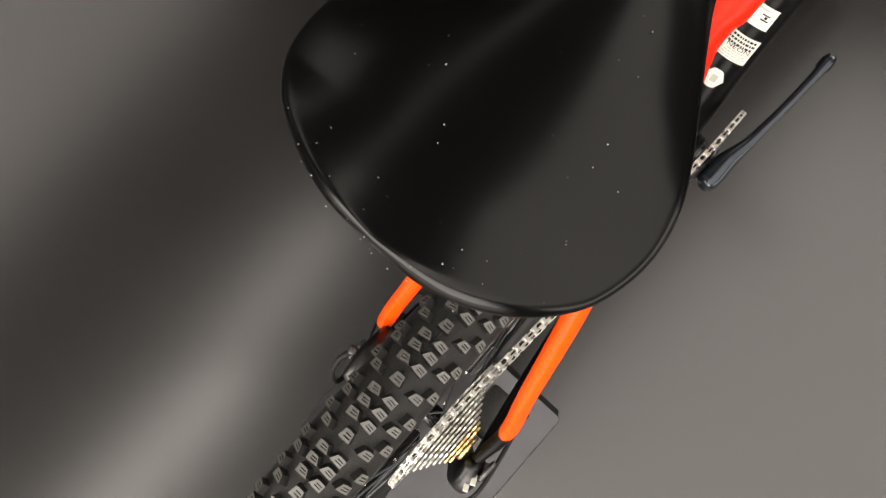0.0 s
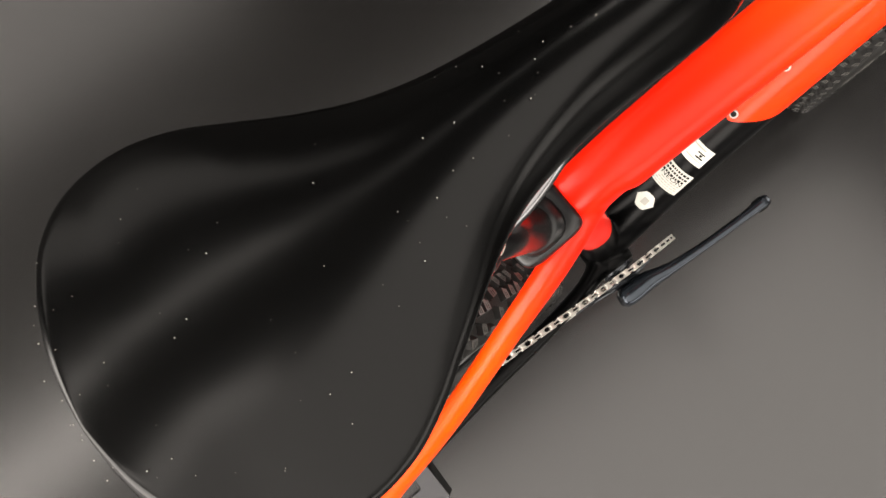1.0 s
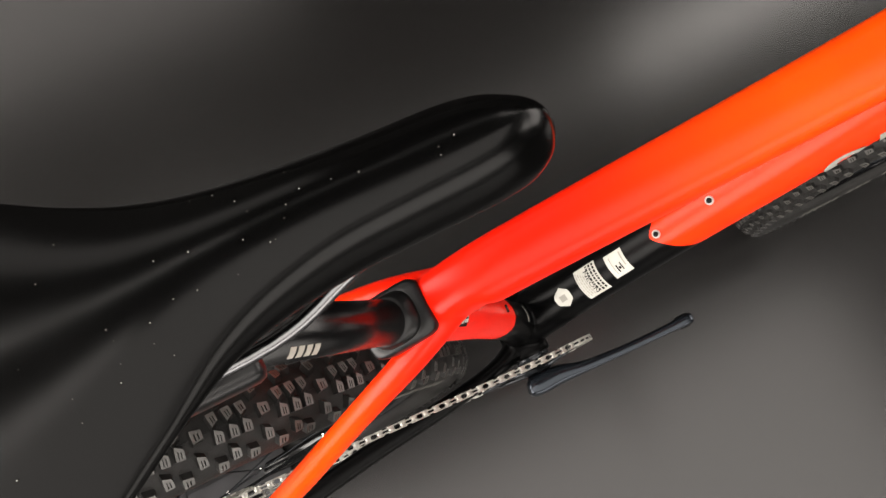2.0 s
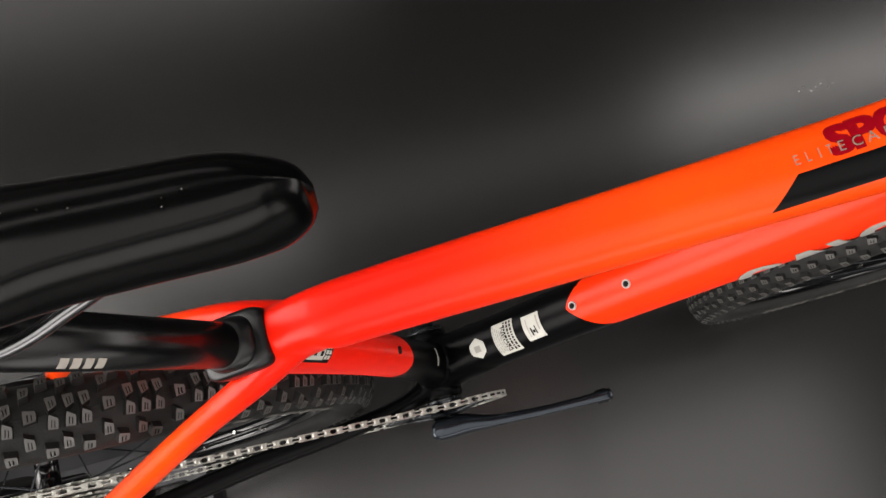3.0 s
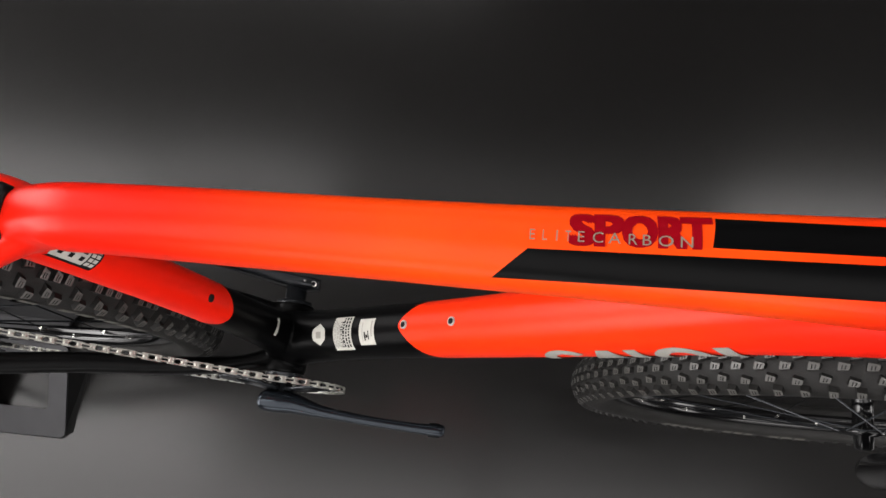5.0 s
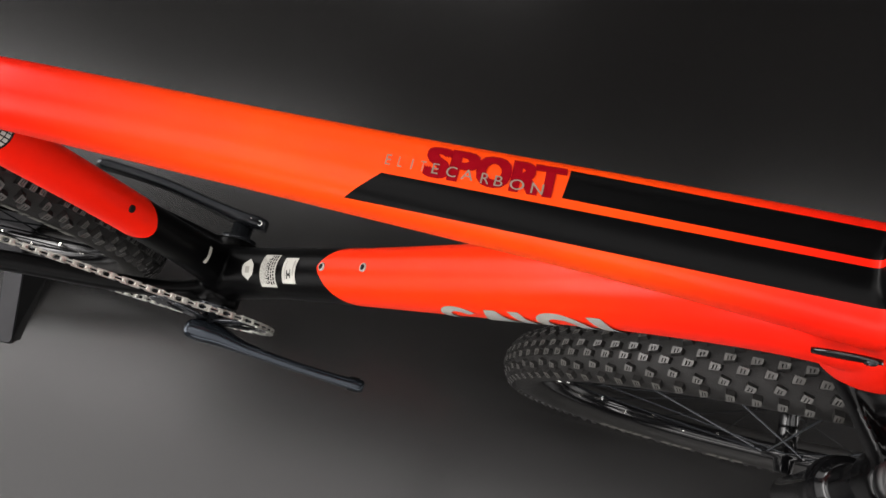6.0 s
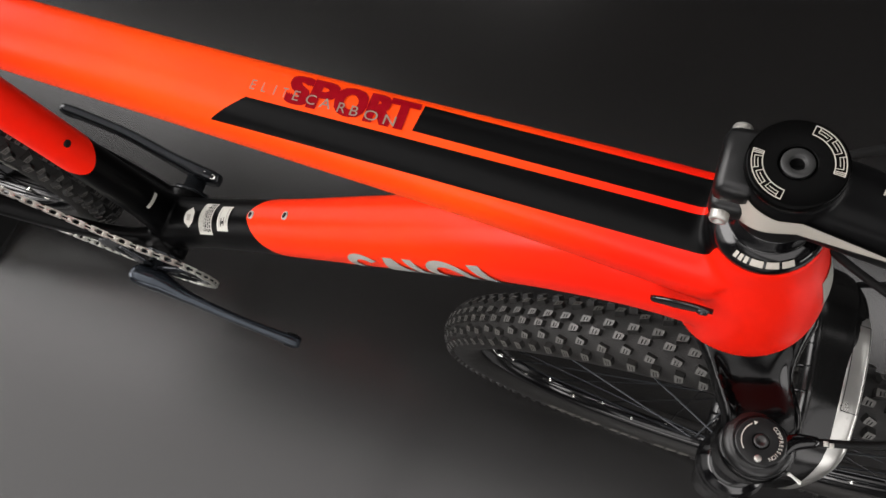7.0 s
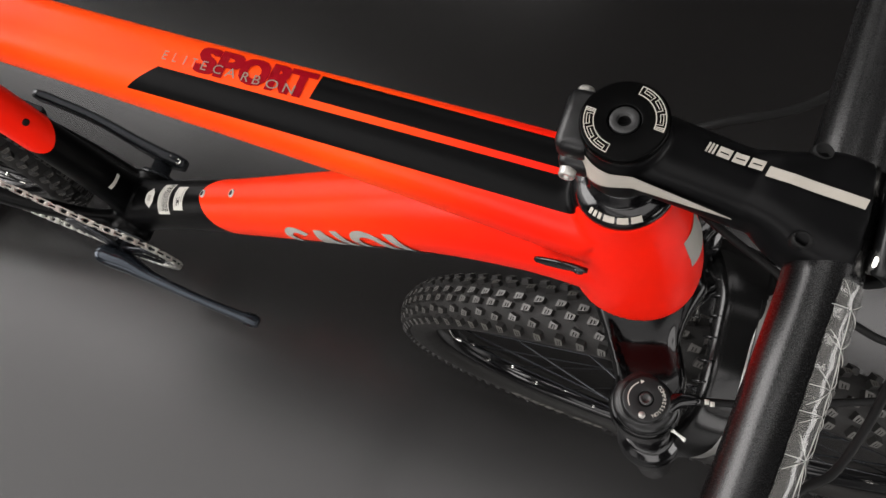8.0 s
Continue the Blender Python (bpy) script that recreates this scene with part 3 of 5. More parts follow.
    # slanted white print along the post
    side_v = Vector((d.z, 0, -d.x))
    for k in range(4):
        bm = bmesh.new()
        g = []
        for i in range(2):
            row = []
            for j in range(5):
                b = radians(12 + 7 * j)
                row.append(bm.verts.new(low + d * (0.150 + 0.0068 * k + 0.0048 * i + 0.0006 * j) + (side_v * math.sin(b) - UPY * math.cos(b)) * 0.01385))
            g.append(row)
        for j in range(4):
            bm.faces.new((g[0][j], g[0][j + 1], g[1][j + 1], g[1][j]))
        part("bar", bm, SILVERINK, post)
    # collar
    bm = bmesh.new()
    c = Vector((-0.1545, 0, 0.7275))
    sx = Vector((d.z, 0, -d.x))
    ahead = sx * 0.0026
    secs = [(c + d * k + ahead, UPY, sx, w, h, p) for k, w, h, p in ((-0.022, 0.0176, 0.0222, 5), (0.000, 0.0186, 0.0232, 5), (0.0060, 0.0186, 0.0232, 5), (0.0078, 0.0180, 0.0226, 4.6), (0.0088, 0.0170, 0.0212, 4), (0.0092, 0.0158, 0.0190, 3))]
    loft(bm, secs, 48)
    collar = part("seat_collar", bm, BLACK, bike, "black rubber seat post collar")
    bm = bmesh.new()
    loft(bm, [(c + d * k + sx * o, UPY, sx, w, h, p) for k, o, w, h, p in ((0.007, 0.0022, 0.0160, 0.0185, 3), (0.0115, 0.0014, 0.0156, 0.0168, 2.6), (0.0150, 0.0006, 0.0148, 0.0154, 2.2), (0.0165, 0, 0.0141, 0.0144, 2))], 40)
    part("lip", bm, BLACK, collar)
    return sad


SADDLE_OB = saddle_part()


def saddle_dust():
    """Pale specks of dust that lie on the saddle's cover."""
    rng = random.Random(4)
    bm = bmesh.new()
    verts = [v.co for v in SADDLE_OB.data.vertices if v.co.z > 0.956]
    for k in range(90):
        p = rng.choice(verts) + Vector((rng.uniform(-0.003, 0.003), rng.uniform(-0.002, 0.002), 0.0006))
        s = rng.uniform(0.00010, 0.00027)
        bmesh.ops.create_icosphere(bm, subdivisions=1, radius=s, matrix=Matrix.Translation(p))
    tagged(part("dust", bm, GREY, SADDLE_OB), kind="stuff")


saddle_dust()


# ---- wheels ----
def knob_mesh(name, lx, ly, hz, skew=0.0, taper=0.72):
    """A tread block with sloped sides and two sunken slits: x along the rolling direction, y across."""
    bm = bmesh.new()
    us, vsteps = (0, 0.30, 0.41, 0.60, 0.71, 1), (0, 0.30, 0.88, 1)
    deep = {(1, 1), (3, 1)}

    def top_at(u, v, z):
        x, y = (u - 0.5) * lx * 0.92, (v - 0.5) * ly * 0.94
        y *= taper + (1 - taper) * u
        x *= 1 - 0.10 * abs(2 * v - 1) ** 3
        return bm.verts.new((x + skew * (v - 0.5) * 2 * lx, y, z))

    g = [[top_at(u, v, hz) for v in vsteps] for u in us]
    for k in range(5):
        for m in range(3):
            q = (g[k][m], g[k + 1][m], g[k + 1][m + 1], g[k][m + 1])
            if (k, m) in deep:
                low = [bm.verts.new(w.co * 1.0 - Vector((0, 0, hz * 0.55))) for w in q]
                for e in range(4):
                    bm.faces.new((q[e], q[(e + 1) % 4], low[(e + 1) % 4], low[e]))
                bm.faces.new(low)
            else:
                bm.faces.new(q)
    rim = [g[k][0] for k in range(6)] + [g[5][m] for m in (1, 2, 3)] + [g[k][3] for k in (4, 3, 2, 1, 0)] + [g[0][m] for m in (2, 1)]
    foot = []
    for w in rim:
        foot.append(bm.verts.new((w.co.x * 1.22, w.co.y * 1.18, -0.002)))
    for k in range(len(rim)):
        n = (k + 1) % len(rim)
        bm.faces.new((rim[k], rim[n], foot[n], foot[k]))
    bmesh.ops.recalc_face_normals(bm, faces=bm.faces)
    me = bpy.data.meshes.new(name)
    bm.to_mesh(me)
    bm.free()
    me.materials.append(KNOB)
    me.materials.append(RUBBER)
    # top faces take the paler rubber, sides and slits the darker one
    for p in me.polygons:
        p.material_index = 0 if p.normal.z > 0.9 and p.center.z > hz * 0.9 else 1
    return me


CASING = 0.0265


def tyre(c, name, pattern, near, ridge, label):
    """The casing, with tread blocks: pattern rows of (across angle, first turn, turn step count, mesh)."""
    bm = bmesh.new()
    n = 28
    rc = R_TYRE - 0.0035 - CASING
    prof = []
    for k in range(n):
        a = 2 * math.pi * k / n
        flat = 0.94 if math.cos(a) > 0.2 else 1.0
        prof.append((rc + CASING * flat * math.cos(a) if math.cos(a) > -0.75 else rc - CASING * 0.75, CASING * 1.02 * math.sin(a)))
    lathe(bm, prof, c, (0, -1, 0), 120, close=True)
    ob = part(name, bm, RUBBER, bike, label)
    rest = bmesh.new()
    count = 0
    for across, first, steps, me, yaw in pattern:
        for k in range(steps):
            th = 2 * math.pi * (k + first) / steps + 0.004 * math.sin(7.3 * k)
            a = radians(across)
            radial = Vector((math.cos(th), 0, math.sin(th)))
            along = Vector((-math.sin(th), 0, math.cos(th)))
            up = radial * math.cos(a) + UPY * math.sin(a)
            yv = up.cross(along)
            flat = 0.945 if math.cos(a) > 0.3 else 1.0
            p = c + radial * (rc + CASING * flat * math.cos(a)) + UPY * (CASING * 1.02 * math.sin(a)) - up * 0.0003
            M = Matrix((along, yv, up)).transposed().to_4x4()
            M = Matrix.Translation(p) @ M @ pose(0, 0, 0, 0, 0, yaw)
            deg = math.degrees(th) % 360
            if near[0] < deg < near[1] and count < 300:
                o = new("tread_block", me)
                o.parent = ob
                o.matrix_basis = M
                count += 1
            else:
                at = len(rest.verts)
                tmp = me.copy()
                tmp.transform(M)
                rest.from_mesh(tmp)
                bpy.data.meshes.remove(tmp)
    tagged(part("tread", rest, [KNOB, RUBBER], ob, smooth=False), kind="stuff")
    if ridge:
        bm = bmesh.new()
        rr = rc + CASING * 0.945
        lathe(bm, [(rr - 0.001, -0.0006), (rr + 0.0009, 0), (rr - 0.001, 0.0006)], c, (0, 1, 0), 120, close=True)
        part("mould_line", bm, RUBBER, ob)
    return ob


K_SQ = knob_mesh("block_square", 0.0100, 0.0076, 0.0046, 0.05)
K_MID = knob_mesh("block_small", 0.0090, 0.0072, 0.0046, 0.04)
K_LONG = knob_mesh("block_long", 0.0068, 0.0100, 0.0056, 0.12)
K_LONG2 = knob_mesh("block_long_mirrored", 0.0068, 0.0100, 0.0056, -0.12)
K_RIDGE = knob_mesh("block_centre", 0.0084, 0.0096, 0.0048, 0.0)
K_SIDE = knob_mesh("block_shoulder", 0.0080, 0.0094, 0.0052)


def wheel(c, name, label):
    bm = bmesh.new()
    lathe(bm, [(0.300, -0.0115), (0.2985, -0.0125), (0.294, -0.0125), (0.281, -0.0095), (0.2795, -0.004), (0.2795, 0.004), (0.281, 0.0095), (0.294, 0.0125), (0.2985, 0.0125), (0.300, 0.0115)], c, (0, 1, 0), 120, close=True)
    rim = part(name, bm, GLOSSBLACK, bike, label)
    bm = bmesh.new()
    lathe(bm, [(0.007, -0.052), (0.010, -0.050), (0.012, -0.036), (0.026, -0.034), (0.026, -0.030), (0.012, -0.024), (0.011, 0.024), (0.027, 0.029), (0.027, 0.033), (0.012, 0.036), (0.010, 0.050), (0.007, 0.052)], c, (0, 1, 0), 36)
    part("hub", bm, GLOSSBLACK, rim)
    nsp = 32
    sm = None
    for k in range(nsp):
        s = 1 if k % 2 else -1
        a = 2 * math.pi * k / nsp
        lead = (1 if (k // 2) % 2 else -1) * radians(58)
        p0 = c + Vector((0.025 * math.cos(a + lead), s * 0.031, 0.025 * math.sin(a + lead)))
        p1 = c + Vector((0.281 * math.cos(a), s * 0.003, 0.281 * math.sin(a)))
        d = p1 - p0
        if sm is None:
            bm = bmesh.new()
            lathe(bm, [(0.00095, 0), (0.00095, 1.0)], (0, 0, 0), (0, 0, 1), 8)
            sm = bpy.data.meshes.new("spoke")
            bm.to_mesh(sm)
            bm.free()
            sm.materials.append(ALLOY)
            sm.shade_smooth()
            bm = bmesh.new()
            lathe(bm, [(0.0022, -0.008), (0.0022, 0.004), (0.0034, 0.005), (0.0034, 0.007)], (0, 0, 0), (0, 0, 1), 10)
            nm = bpy.data.meshes.new("nipple")
            bm.to_mesh(nm)
            bm.free()
            nm.materials.append(CHROME)
        q = d.to_track_quat("Z", "Y").to_matrix().to_4x4()
        o = new("spoke", sm)
        o.parent = rim
        o.matrix_basis = Matrix.Translation(p0) @ q @ Matrix.Diagonal((1, 1, d.length, 1))
        o = new("nipple", nm)
        o.parent = rim
        o.matrix_basis = Matrix.Translation(p1) @ q
    # brake disc on the left
    bm = bmesh.new()
    yd = c.y + 0.046
    lathe(bm, [(0.080, -0.0009), (0.080, 0.0009), (0.066, 0.0009), (0.066, -0.0009)], (c.x, yd, c.z), (0, 1, 0), 72, close=True)
    for k in range(6):
        a = k * math.pi / 3
        tube(bm, [(c.x + 0.02 * math.cos(a), yd, c.z + 0.02 * math.sin(a), 0.003, 0.0009, 3), (c.x + 0.068 * math.cos(a + 0.35), yd, c.z + 0.068 * math.sin(a + 0.35), 0.003, 0.0009, 3)], 2, 8, side=(-math.sin(a), 0, math.cos(a)))
    part("brake_disc", bm, CHROME, rim, "steel brake disc")
    return rim


wheel(FRONT, "front_wheel", "glossy black spoked rim with silver nipples")
wheel(REAR, "rear_wheel", "glossy black spoked rim with silver nipples")
front_rows = [(-8, 0.31, 102, K_SQ, -4), (10, 0.86, 102, K_SQ, 4), (-29, 0.477, 51, K_MID, -12), (-34, 0.995, 51, K_MID, -12), (34, 0.29, 51, K_MID, 12), (40, 0.846, 51, K_MID, 12), (-56, 0.74, 102, K_SIDE, 0), (58, 0.2, 102, K_SIDE, 0)]
front_tyre = tyre(FRONT, "front_tyre", front_rows, (70, 190), False, "black knobbly front tyre with grey-topped tread blocks")
rear_rows = [(0, 0.836, 46, K_RIDGE, 0), (32, 0.88, 46, K_LONG, 10), (-32, 0.87, 46, K_LONG2, -10), (39, 0.405, 46, K_LONG, 10), (-39, 0.395, 46, K_LONG2, -10), (48, 0.41, 92, K_SIDE, 0), (-50, 0.336, 92, K_SIDE, 0)]
for first in (0.136, 0.340, 0.560):
    rear_rows += [(12, first, 46, K_LONG, 18), (-12, first, 46, K_LONG2, -18)]
rear_tyre = tyre(REAR, "rear_tyre", rear_rows, (20, 122), True, "black knobbly rear tyre with grey-topped tread blocks")


def sidewall_bars(owner, c, a0, widths, r0, r1):
    a = a0
    for wd in widths:
        if wd > 0:
            bm = bmesh.new()
            g = []
            for i in range(2):
                row = []
                for j in range(5):
                    th = radians(a + wd * j / 4)
                    r = r0 + (r1 - r0) * i
                    up = (r - (R_TYRE - 0.0035 - CASING)) / CASING
                    y = -CASING * 1.02 * math.sqrt(max(0.05, 1 - up * up)) - 0.0007
                    row.append(bm.verts.new(c + Vector((r * math.cos(th), y, r * math.sin(th)))))
                g.append(row)
            for j in range(4):
                bm.faces.new((g[0][j], g[0][j + 1], g[1][j + 1], g[1][j]))
            part("bar", bm, SIDEINK, owner)
        a += abs(wd) + 0.8


sidewall_bars(front_tyre, FRONT, 246, (2.6, 2.6, 2.4, 1.0, 2.6, 2.4, -2, 2.6, 2.4, 2.4, -3, 2.8, 2.8, 2.8), 0.306, 0.317)
sidewall_bars(rear_tyre, REAR, 20, (2.6, 2.6, 2.4, 1.0, 2.6, 2.4, -2, 2.6, 2.4, 2.4), 0.312, 0.322)


# ---- drive ----
def gear(bm, c, r, teeth, thick, hole):
    n = teeth * 4
    rad = [r + (0.0024 if k % 4 in (0, 1) else -0.0022) for k in range(n)]
    rings = []
    for y in (-thick / 2, thick / 2):
        rings.append([bm.verts.new((c[0] + rad[k] * math.cos(2 * math.pi * k / n), c[1] + y, c[2] + rad[k] * math.sin(2 * math.pi * k / n))) for k in range(n)])
        rings.append([bm.verts.new((c[0] + hole * math.cos(2 * math.pi * k / n), c[1] + y, c[2] + hole * math.sin(2 * math.pi * k / n))) for k in range(n)])
    o0, i0, o1, i1 = rings
    for k in range(n):
        j = (k + 1) % n
        bm.faces.new((o0[k], o0[j], o1[j], o1[k]))
        bm.faces.new((i0[k], i0[j], i1[j], i1[k]))
        bm.faces.new((o0[k], o0[j], i0[j], i0[k]))
        bm.faces.new((o1[k], o1[j], i1[j], i1[k]))


RING_Y = -0.0515


def crankset():
    bm = bmesh.new()
    lathe(bm, [(0.012, -0.072), (0.012, -0.045), (0.0205, -0.044), (0.0205, -0.039), (0.0205, 0.039), (0.0205, 0.044), (0.012, 0.045), (0.012, 0.070)], (0, 0, 0.31), (0, 1, 0), 32)
    cs = part("crankset", bm, ALLOY, bike, "black crankset without pedals")
    bm = bmesh.new()
    tube(bm, [(-0.0215, -0.0705, 0.310, 0.0070, 0.0140, 3), (-0.016, -0.0715, 0.3105, 0.0118, 0.0172, 3.4), (-0.002, -0.0720, 0.311, 0.0126, 0.0185, 3.4), (0.016, -0.0725, 0.312, 0.0118, 0.0172, 3), (0.038, -0.0765, 0.313, 0.0086, 0.0145, 3), (0.06, -0.0792, 0.314, 0.0066, 0.0130, 3.4), (0.11, -0.0830, 0.318, 0.0056, 0.0115, 3.4), (0.160, -0.0850, 0.3215, 0.0060, 0.0110, 3.2), (0.178, -0.0852, 0.3225, 0.0072, 0.0118, 2.8), (0.187, -0.0852, 0.323, 0.0068, 0.0092, 2.6), (0.1895, -0.0852, 0.323, 0.0050, 0.0060, 2.2)], 5, 24)
    part("crank_arm", bm, CRANK, cs, "glossy dark blue-black crank arm")
    bm = bmesh.new()
    tube(bm, [(0.026, 0.0660, 0.3125, 0.0070, 0.0110, 3), (0.016, 0.0665, 0.312, 0.0085, 0.0150, 3), (0.0, 0.0670, 0.311, 0.0085, 0.0165, 3), (-0.04, 0.0730, 0.309, 0.0070, 0.0135, 3), (-0.10, 0.0830, 0.306, 0.0060, 0.0115, 3), (-0.160, 0.0865, 0.303, 0.0060, 0.0110, 3), (-0.178, 0.0865, 0.302, 0.0062, 0.0115, 2.6), (-0.186, 0.0865, 0.3015, 0.0050, 0.0080, 2.4)], 5, 24)
    part("crank_arm", bm, ALLOY, cs, "glossy dark blue-black crank arm")
    for x in (0.0085, 0.0195):
        bm = bmesh.new()
        lathe(bm, [(0.0036, 0), (0.0036, 0.004), (0.0022, 0.0042), (0.0022, 0.002)], (x, 0.0655, 0.324 - 0.1 * x), (0, -0.15, 1), 16)
        part("pinch_bolt", bm, CHROME, cs)
    bm = bmesh.new()
    lathe(bm, [(0.0065, -0.0080), (0.0065, 0.0080)], (0.178, -0.0852, 0.3225), (0, 1, 0), 20)
    part("pedal_thread", bm, INK, cs)
    bm = bmesh.new()
    gear(bm, (0, RING_Y, 0.31), 0.0687, 34, 0.0022, 0.052)
    for k in range(4):
        a = radians(40 + 90 * k)
        tube(bm, [(0.012 * math.cos(a), RING_Y - 0.006, 0.31 + 0.012 * math.sin(a), 0.010, 0.0025, 3), (0.055 * math.cos(a), RING_Y - 0.001, 0.31 + 0.055 * math.sin(a), 0.007, 0.002, 3)], 3, 10, side=(-math.sin(a), 0, math.cos(a)))
    part("chainring", bm, ALLOY, cs, "black toothed chainring")


crankset()

COG_Y, COG_R = -0.031, 0.0808
G1, G2 = Vector((-0.418, -0.031, 0.247)), Vector((-0.385, -0.031, 0.165))


def cassette():
    bm = bmesh.new()
    lathe(bm, [(0.017, -0.062), (0.017, -0.028)], (REAR.x, 0, REAR.z), (0, 1, 0), 32)
    cas = part("cassette", bm, ALLOY, bike, "steel sprocket cassette, large to small")
    for k, t in enumerate((40, 35, 31, 27, 24, 21, 18, 15, 13, 11)):
        bm = bmesh.new()
        gear(bm, (REAR.x, COG_Y - 0.0037 * k + 0.0037, REAR.z), t * 0.0127 / 2 / math.pi, t, 0.0019, 0.016)
        part("sprocket", bm, BRASS if k > 7 else STEEL, cas, smooth=False)
    bm = bmesh.new()
    lathe(bm, [(0.014, -0.0675), (0.016, -0.066), (0.016, -0.063)], (REAR.x, 0, REAR.z), (0, 1, 0), 28)
    part("lock_ring", bm, BRASS, cas, "gold coloured lock ring")


cassette()


def chain_path():
    """Points along the chain: over the ring, along the top, round the sprocket, through the two pulleys, back."""
    pts = []
    ring_c, cog_c = Vector((0, RING_Y, 0.31)), Vector((REAR.x, COG_Y, REAR.z))

    def arc(c, r, a0, a1, n, y):
        for k in range(n + 1):
            a = radians(a0 + (a1 - a0) * k / n)
            pts.append(Vector((c.x + r * math.cos(a), y, c.z + r * math.sin(a))))

    arc(ring_c, 0.0687, -75, 92, 24, RING_Y)
    arc(cog_c, COG_R, 94, 262, 24, COG_Y)
    arc(G1, 0.020, 75, -85, 10, COG_Y)
    arc(G2, 0.020, 130, 285, 10, COG_Y)
    pts.append(pts[0].copy())
    return pts


def chain():
    pts = chain_path()
    seg = [(b - a).length for a, b in zip(pts, pts[1:])]
    total = sum(seg)
    n = round(total / 0.0127 / 2) * 2
    step = total / n
    joints, acc, i = [], 0.0, 0
    for k in range(n):
        goal = k * step
        while acc + seg[i] < goal:
            acc += seg[i]
            i += 1
        joints.append(pts[i].lerp(pts[i + 1], (goal - acc) / seg[i]))

    def link_mesh(name, y, thick):
        bm = bmesh.new()
        for s in (-1, 1):
            m = 14
            outl = []
            for k in range(m):
                a = 2 * math.pi * k / m
                cx = 0.00635 if math.cos(a) > 0 else -0.00635
                pinch = 0.72 if abs(math.sin(a)) > 0.97 else 1.0
                outl.append((cx + 0.0042 * math.cos(a), 0.0042 * math.sin(a) * pinch))
            lo = [bm.verts.new((x, s * y - thick / 2, z)) for x, z in outl]
            hi = [bm.verts.new((x, s * y + thick / 2, z)) for x, z in outl]
            bm.faces.new(lo)
            bm.faces.new(hi)
            for k in range(m):
                bm.faces.new((lo[k], lo[(k + 1) % m], hi[(k + 1) % m], hi[k]))
        lathe(bm, [(0.0034, -y), (0.0034, y)], (-0.00635, 0, 0), (0, 1, 0), 10)
        bmesh.ops.recalc_face_normals(bm, faces=bm.faces)
        me = bpy.data.meshes.new(name)
        bm.to_mesh(me)
        bm.free()
        me.materials.append(STEEL)
        return me

    outer, inner = link_mesh("outer_link", 0.0028, 0.0011), link_mesh("inner_link", 0.0017, 0.0011)
    bm = bmesh.new()
    lathe(bm, [(0.0018, -0.0036), (0.0018, 0.0036)], joints[0], (0, 1, 0), 10)
    ch = part("chain", bm, STEEL, bike, "steel roller chain")
    for k in range(n):
        a, b = joints[k], joints[(k + 1) % n]
        d = (b - a).normalized()
        yv = (UPY - d * UPY.dot(d)).normalized()
        M = Matrix((d, yv, d.cross(yv))).transposed().to_4x4()
        o = new("link", outer if k % 2 else inner)
        o.parent = ch
        o.matrix_basis = Matrix.Translation((a + b) / 2) @ M


chain()


def derailleur():
    bm = bmesh.new()
    tube(bm, [(-0.425, -0.080, 0.335, 0.010, 0.012, 2.4), (-0.445, -0.086, 0.318, 0.012, 0.016, 3), (-0.452, -0.080, 0.290, 0.014, 0.016, 3), (-0.435, -0.062, 0.255, 0.012, 0.014, 3), (-0.420, -0.045, 0.247, 0.008, 0.012, 2.4)], 5, 16)
    der = part("rear_derailleur", bm, BLACK, bike, "black rear derailleur")
    for s in (-0.0085, 0.0085):
        bm = bmesh.new()
        tube(bm, [(G1.x, G1.y + s, G1.z + 0.015, 0.0012, 0.016, 3), (G1.x, G1.y + s, G1.z, 0.0012, 0.018, 3), (G2.x, G2.y + s, G2.z, 0.0012, 0.014, 3), (G2.x + 0.005, G2.y + s, G2.z - 0.014, 0.0012, 0.008, 3)], 4, 12)
        part("cage_plate", bm, BLACK, der)
    for g in (G1, G2):
        bm = bmesh.new()
        gear(bm, (g.x, g.y, g.z), 0.020, 11, 0.003, 0.004)
        part("pulley", bm, INK, der)
    for k, (x, z, ln) in enumerate(((-0.438, 0.3365, 0.020), (-0.452, 0.334, 0.012))):
        bm = bmesh.new()
        box(bm, (x, -0.0905, z), (ln, 0.006, 0.003), pose(0, 0, 0, 0, 20, 25), bevel=0.0006)
        part("bar", bm, WHITE, der)
    # cable housing to it
    bm = bmesh.new()
    tube(bm, [(-0.36, -0.088, 0.335, 0.0024, 0.0024, 2), (-0.40, -0.097, 0.330, 0.0024, 0.0024, 2), (-0.45, -0.104, 0.325, 0.0024, 0.0024, 2), (-0.475, -0.098, 0.305, 0.0024, 0.0024, 2)], 6, 10)
    part("cable_housing", bm, INK, der)


derailleur()


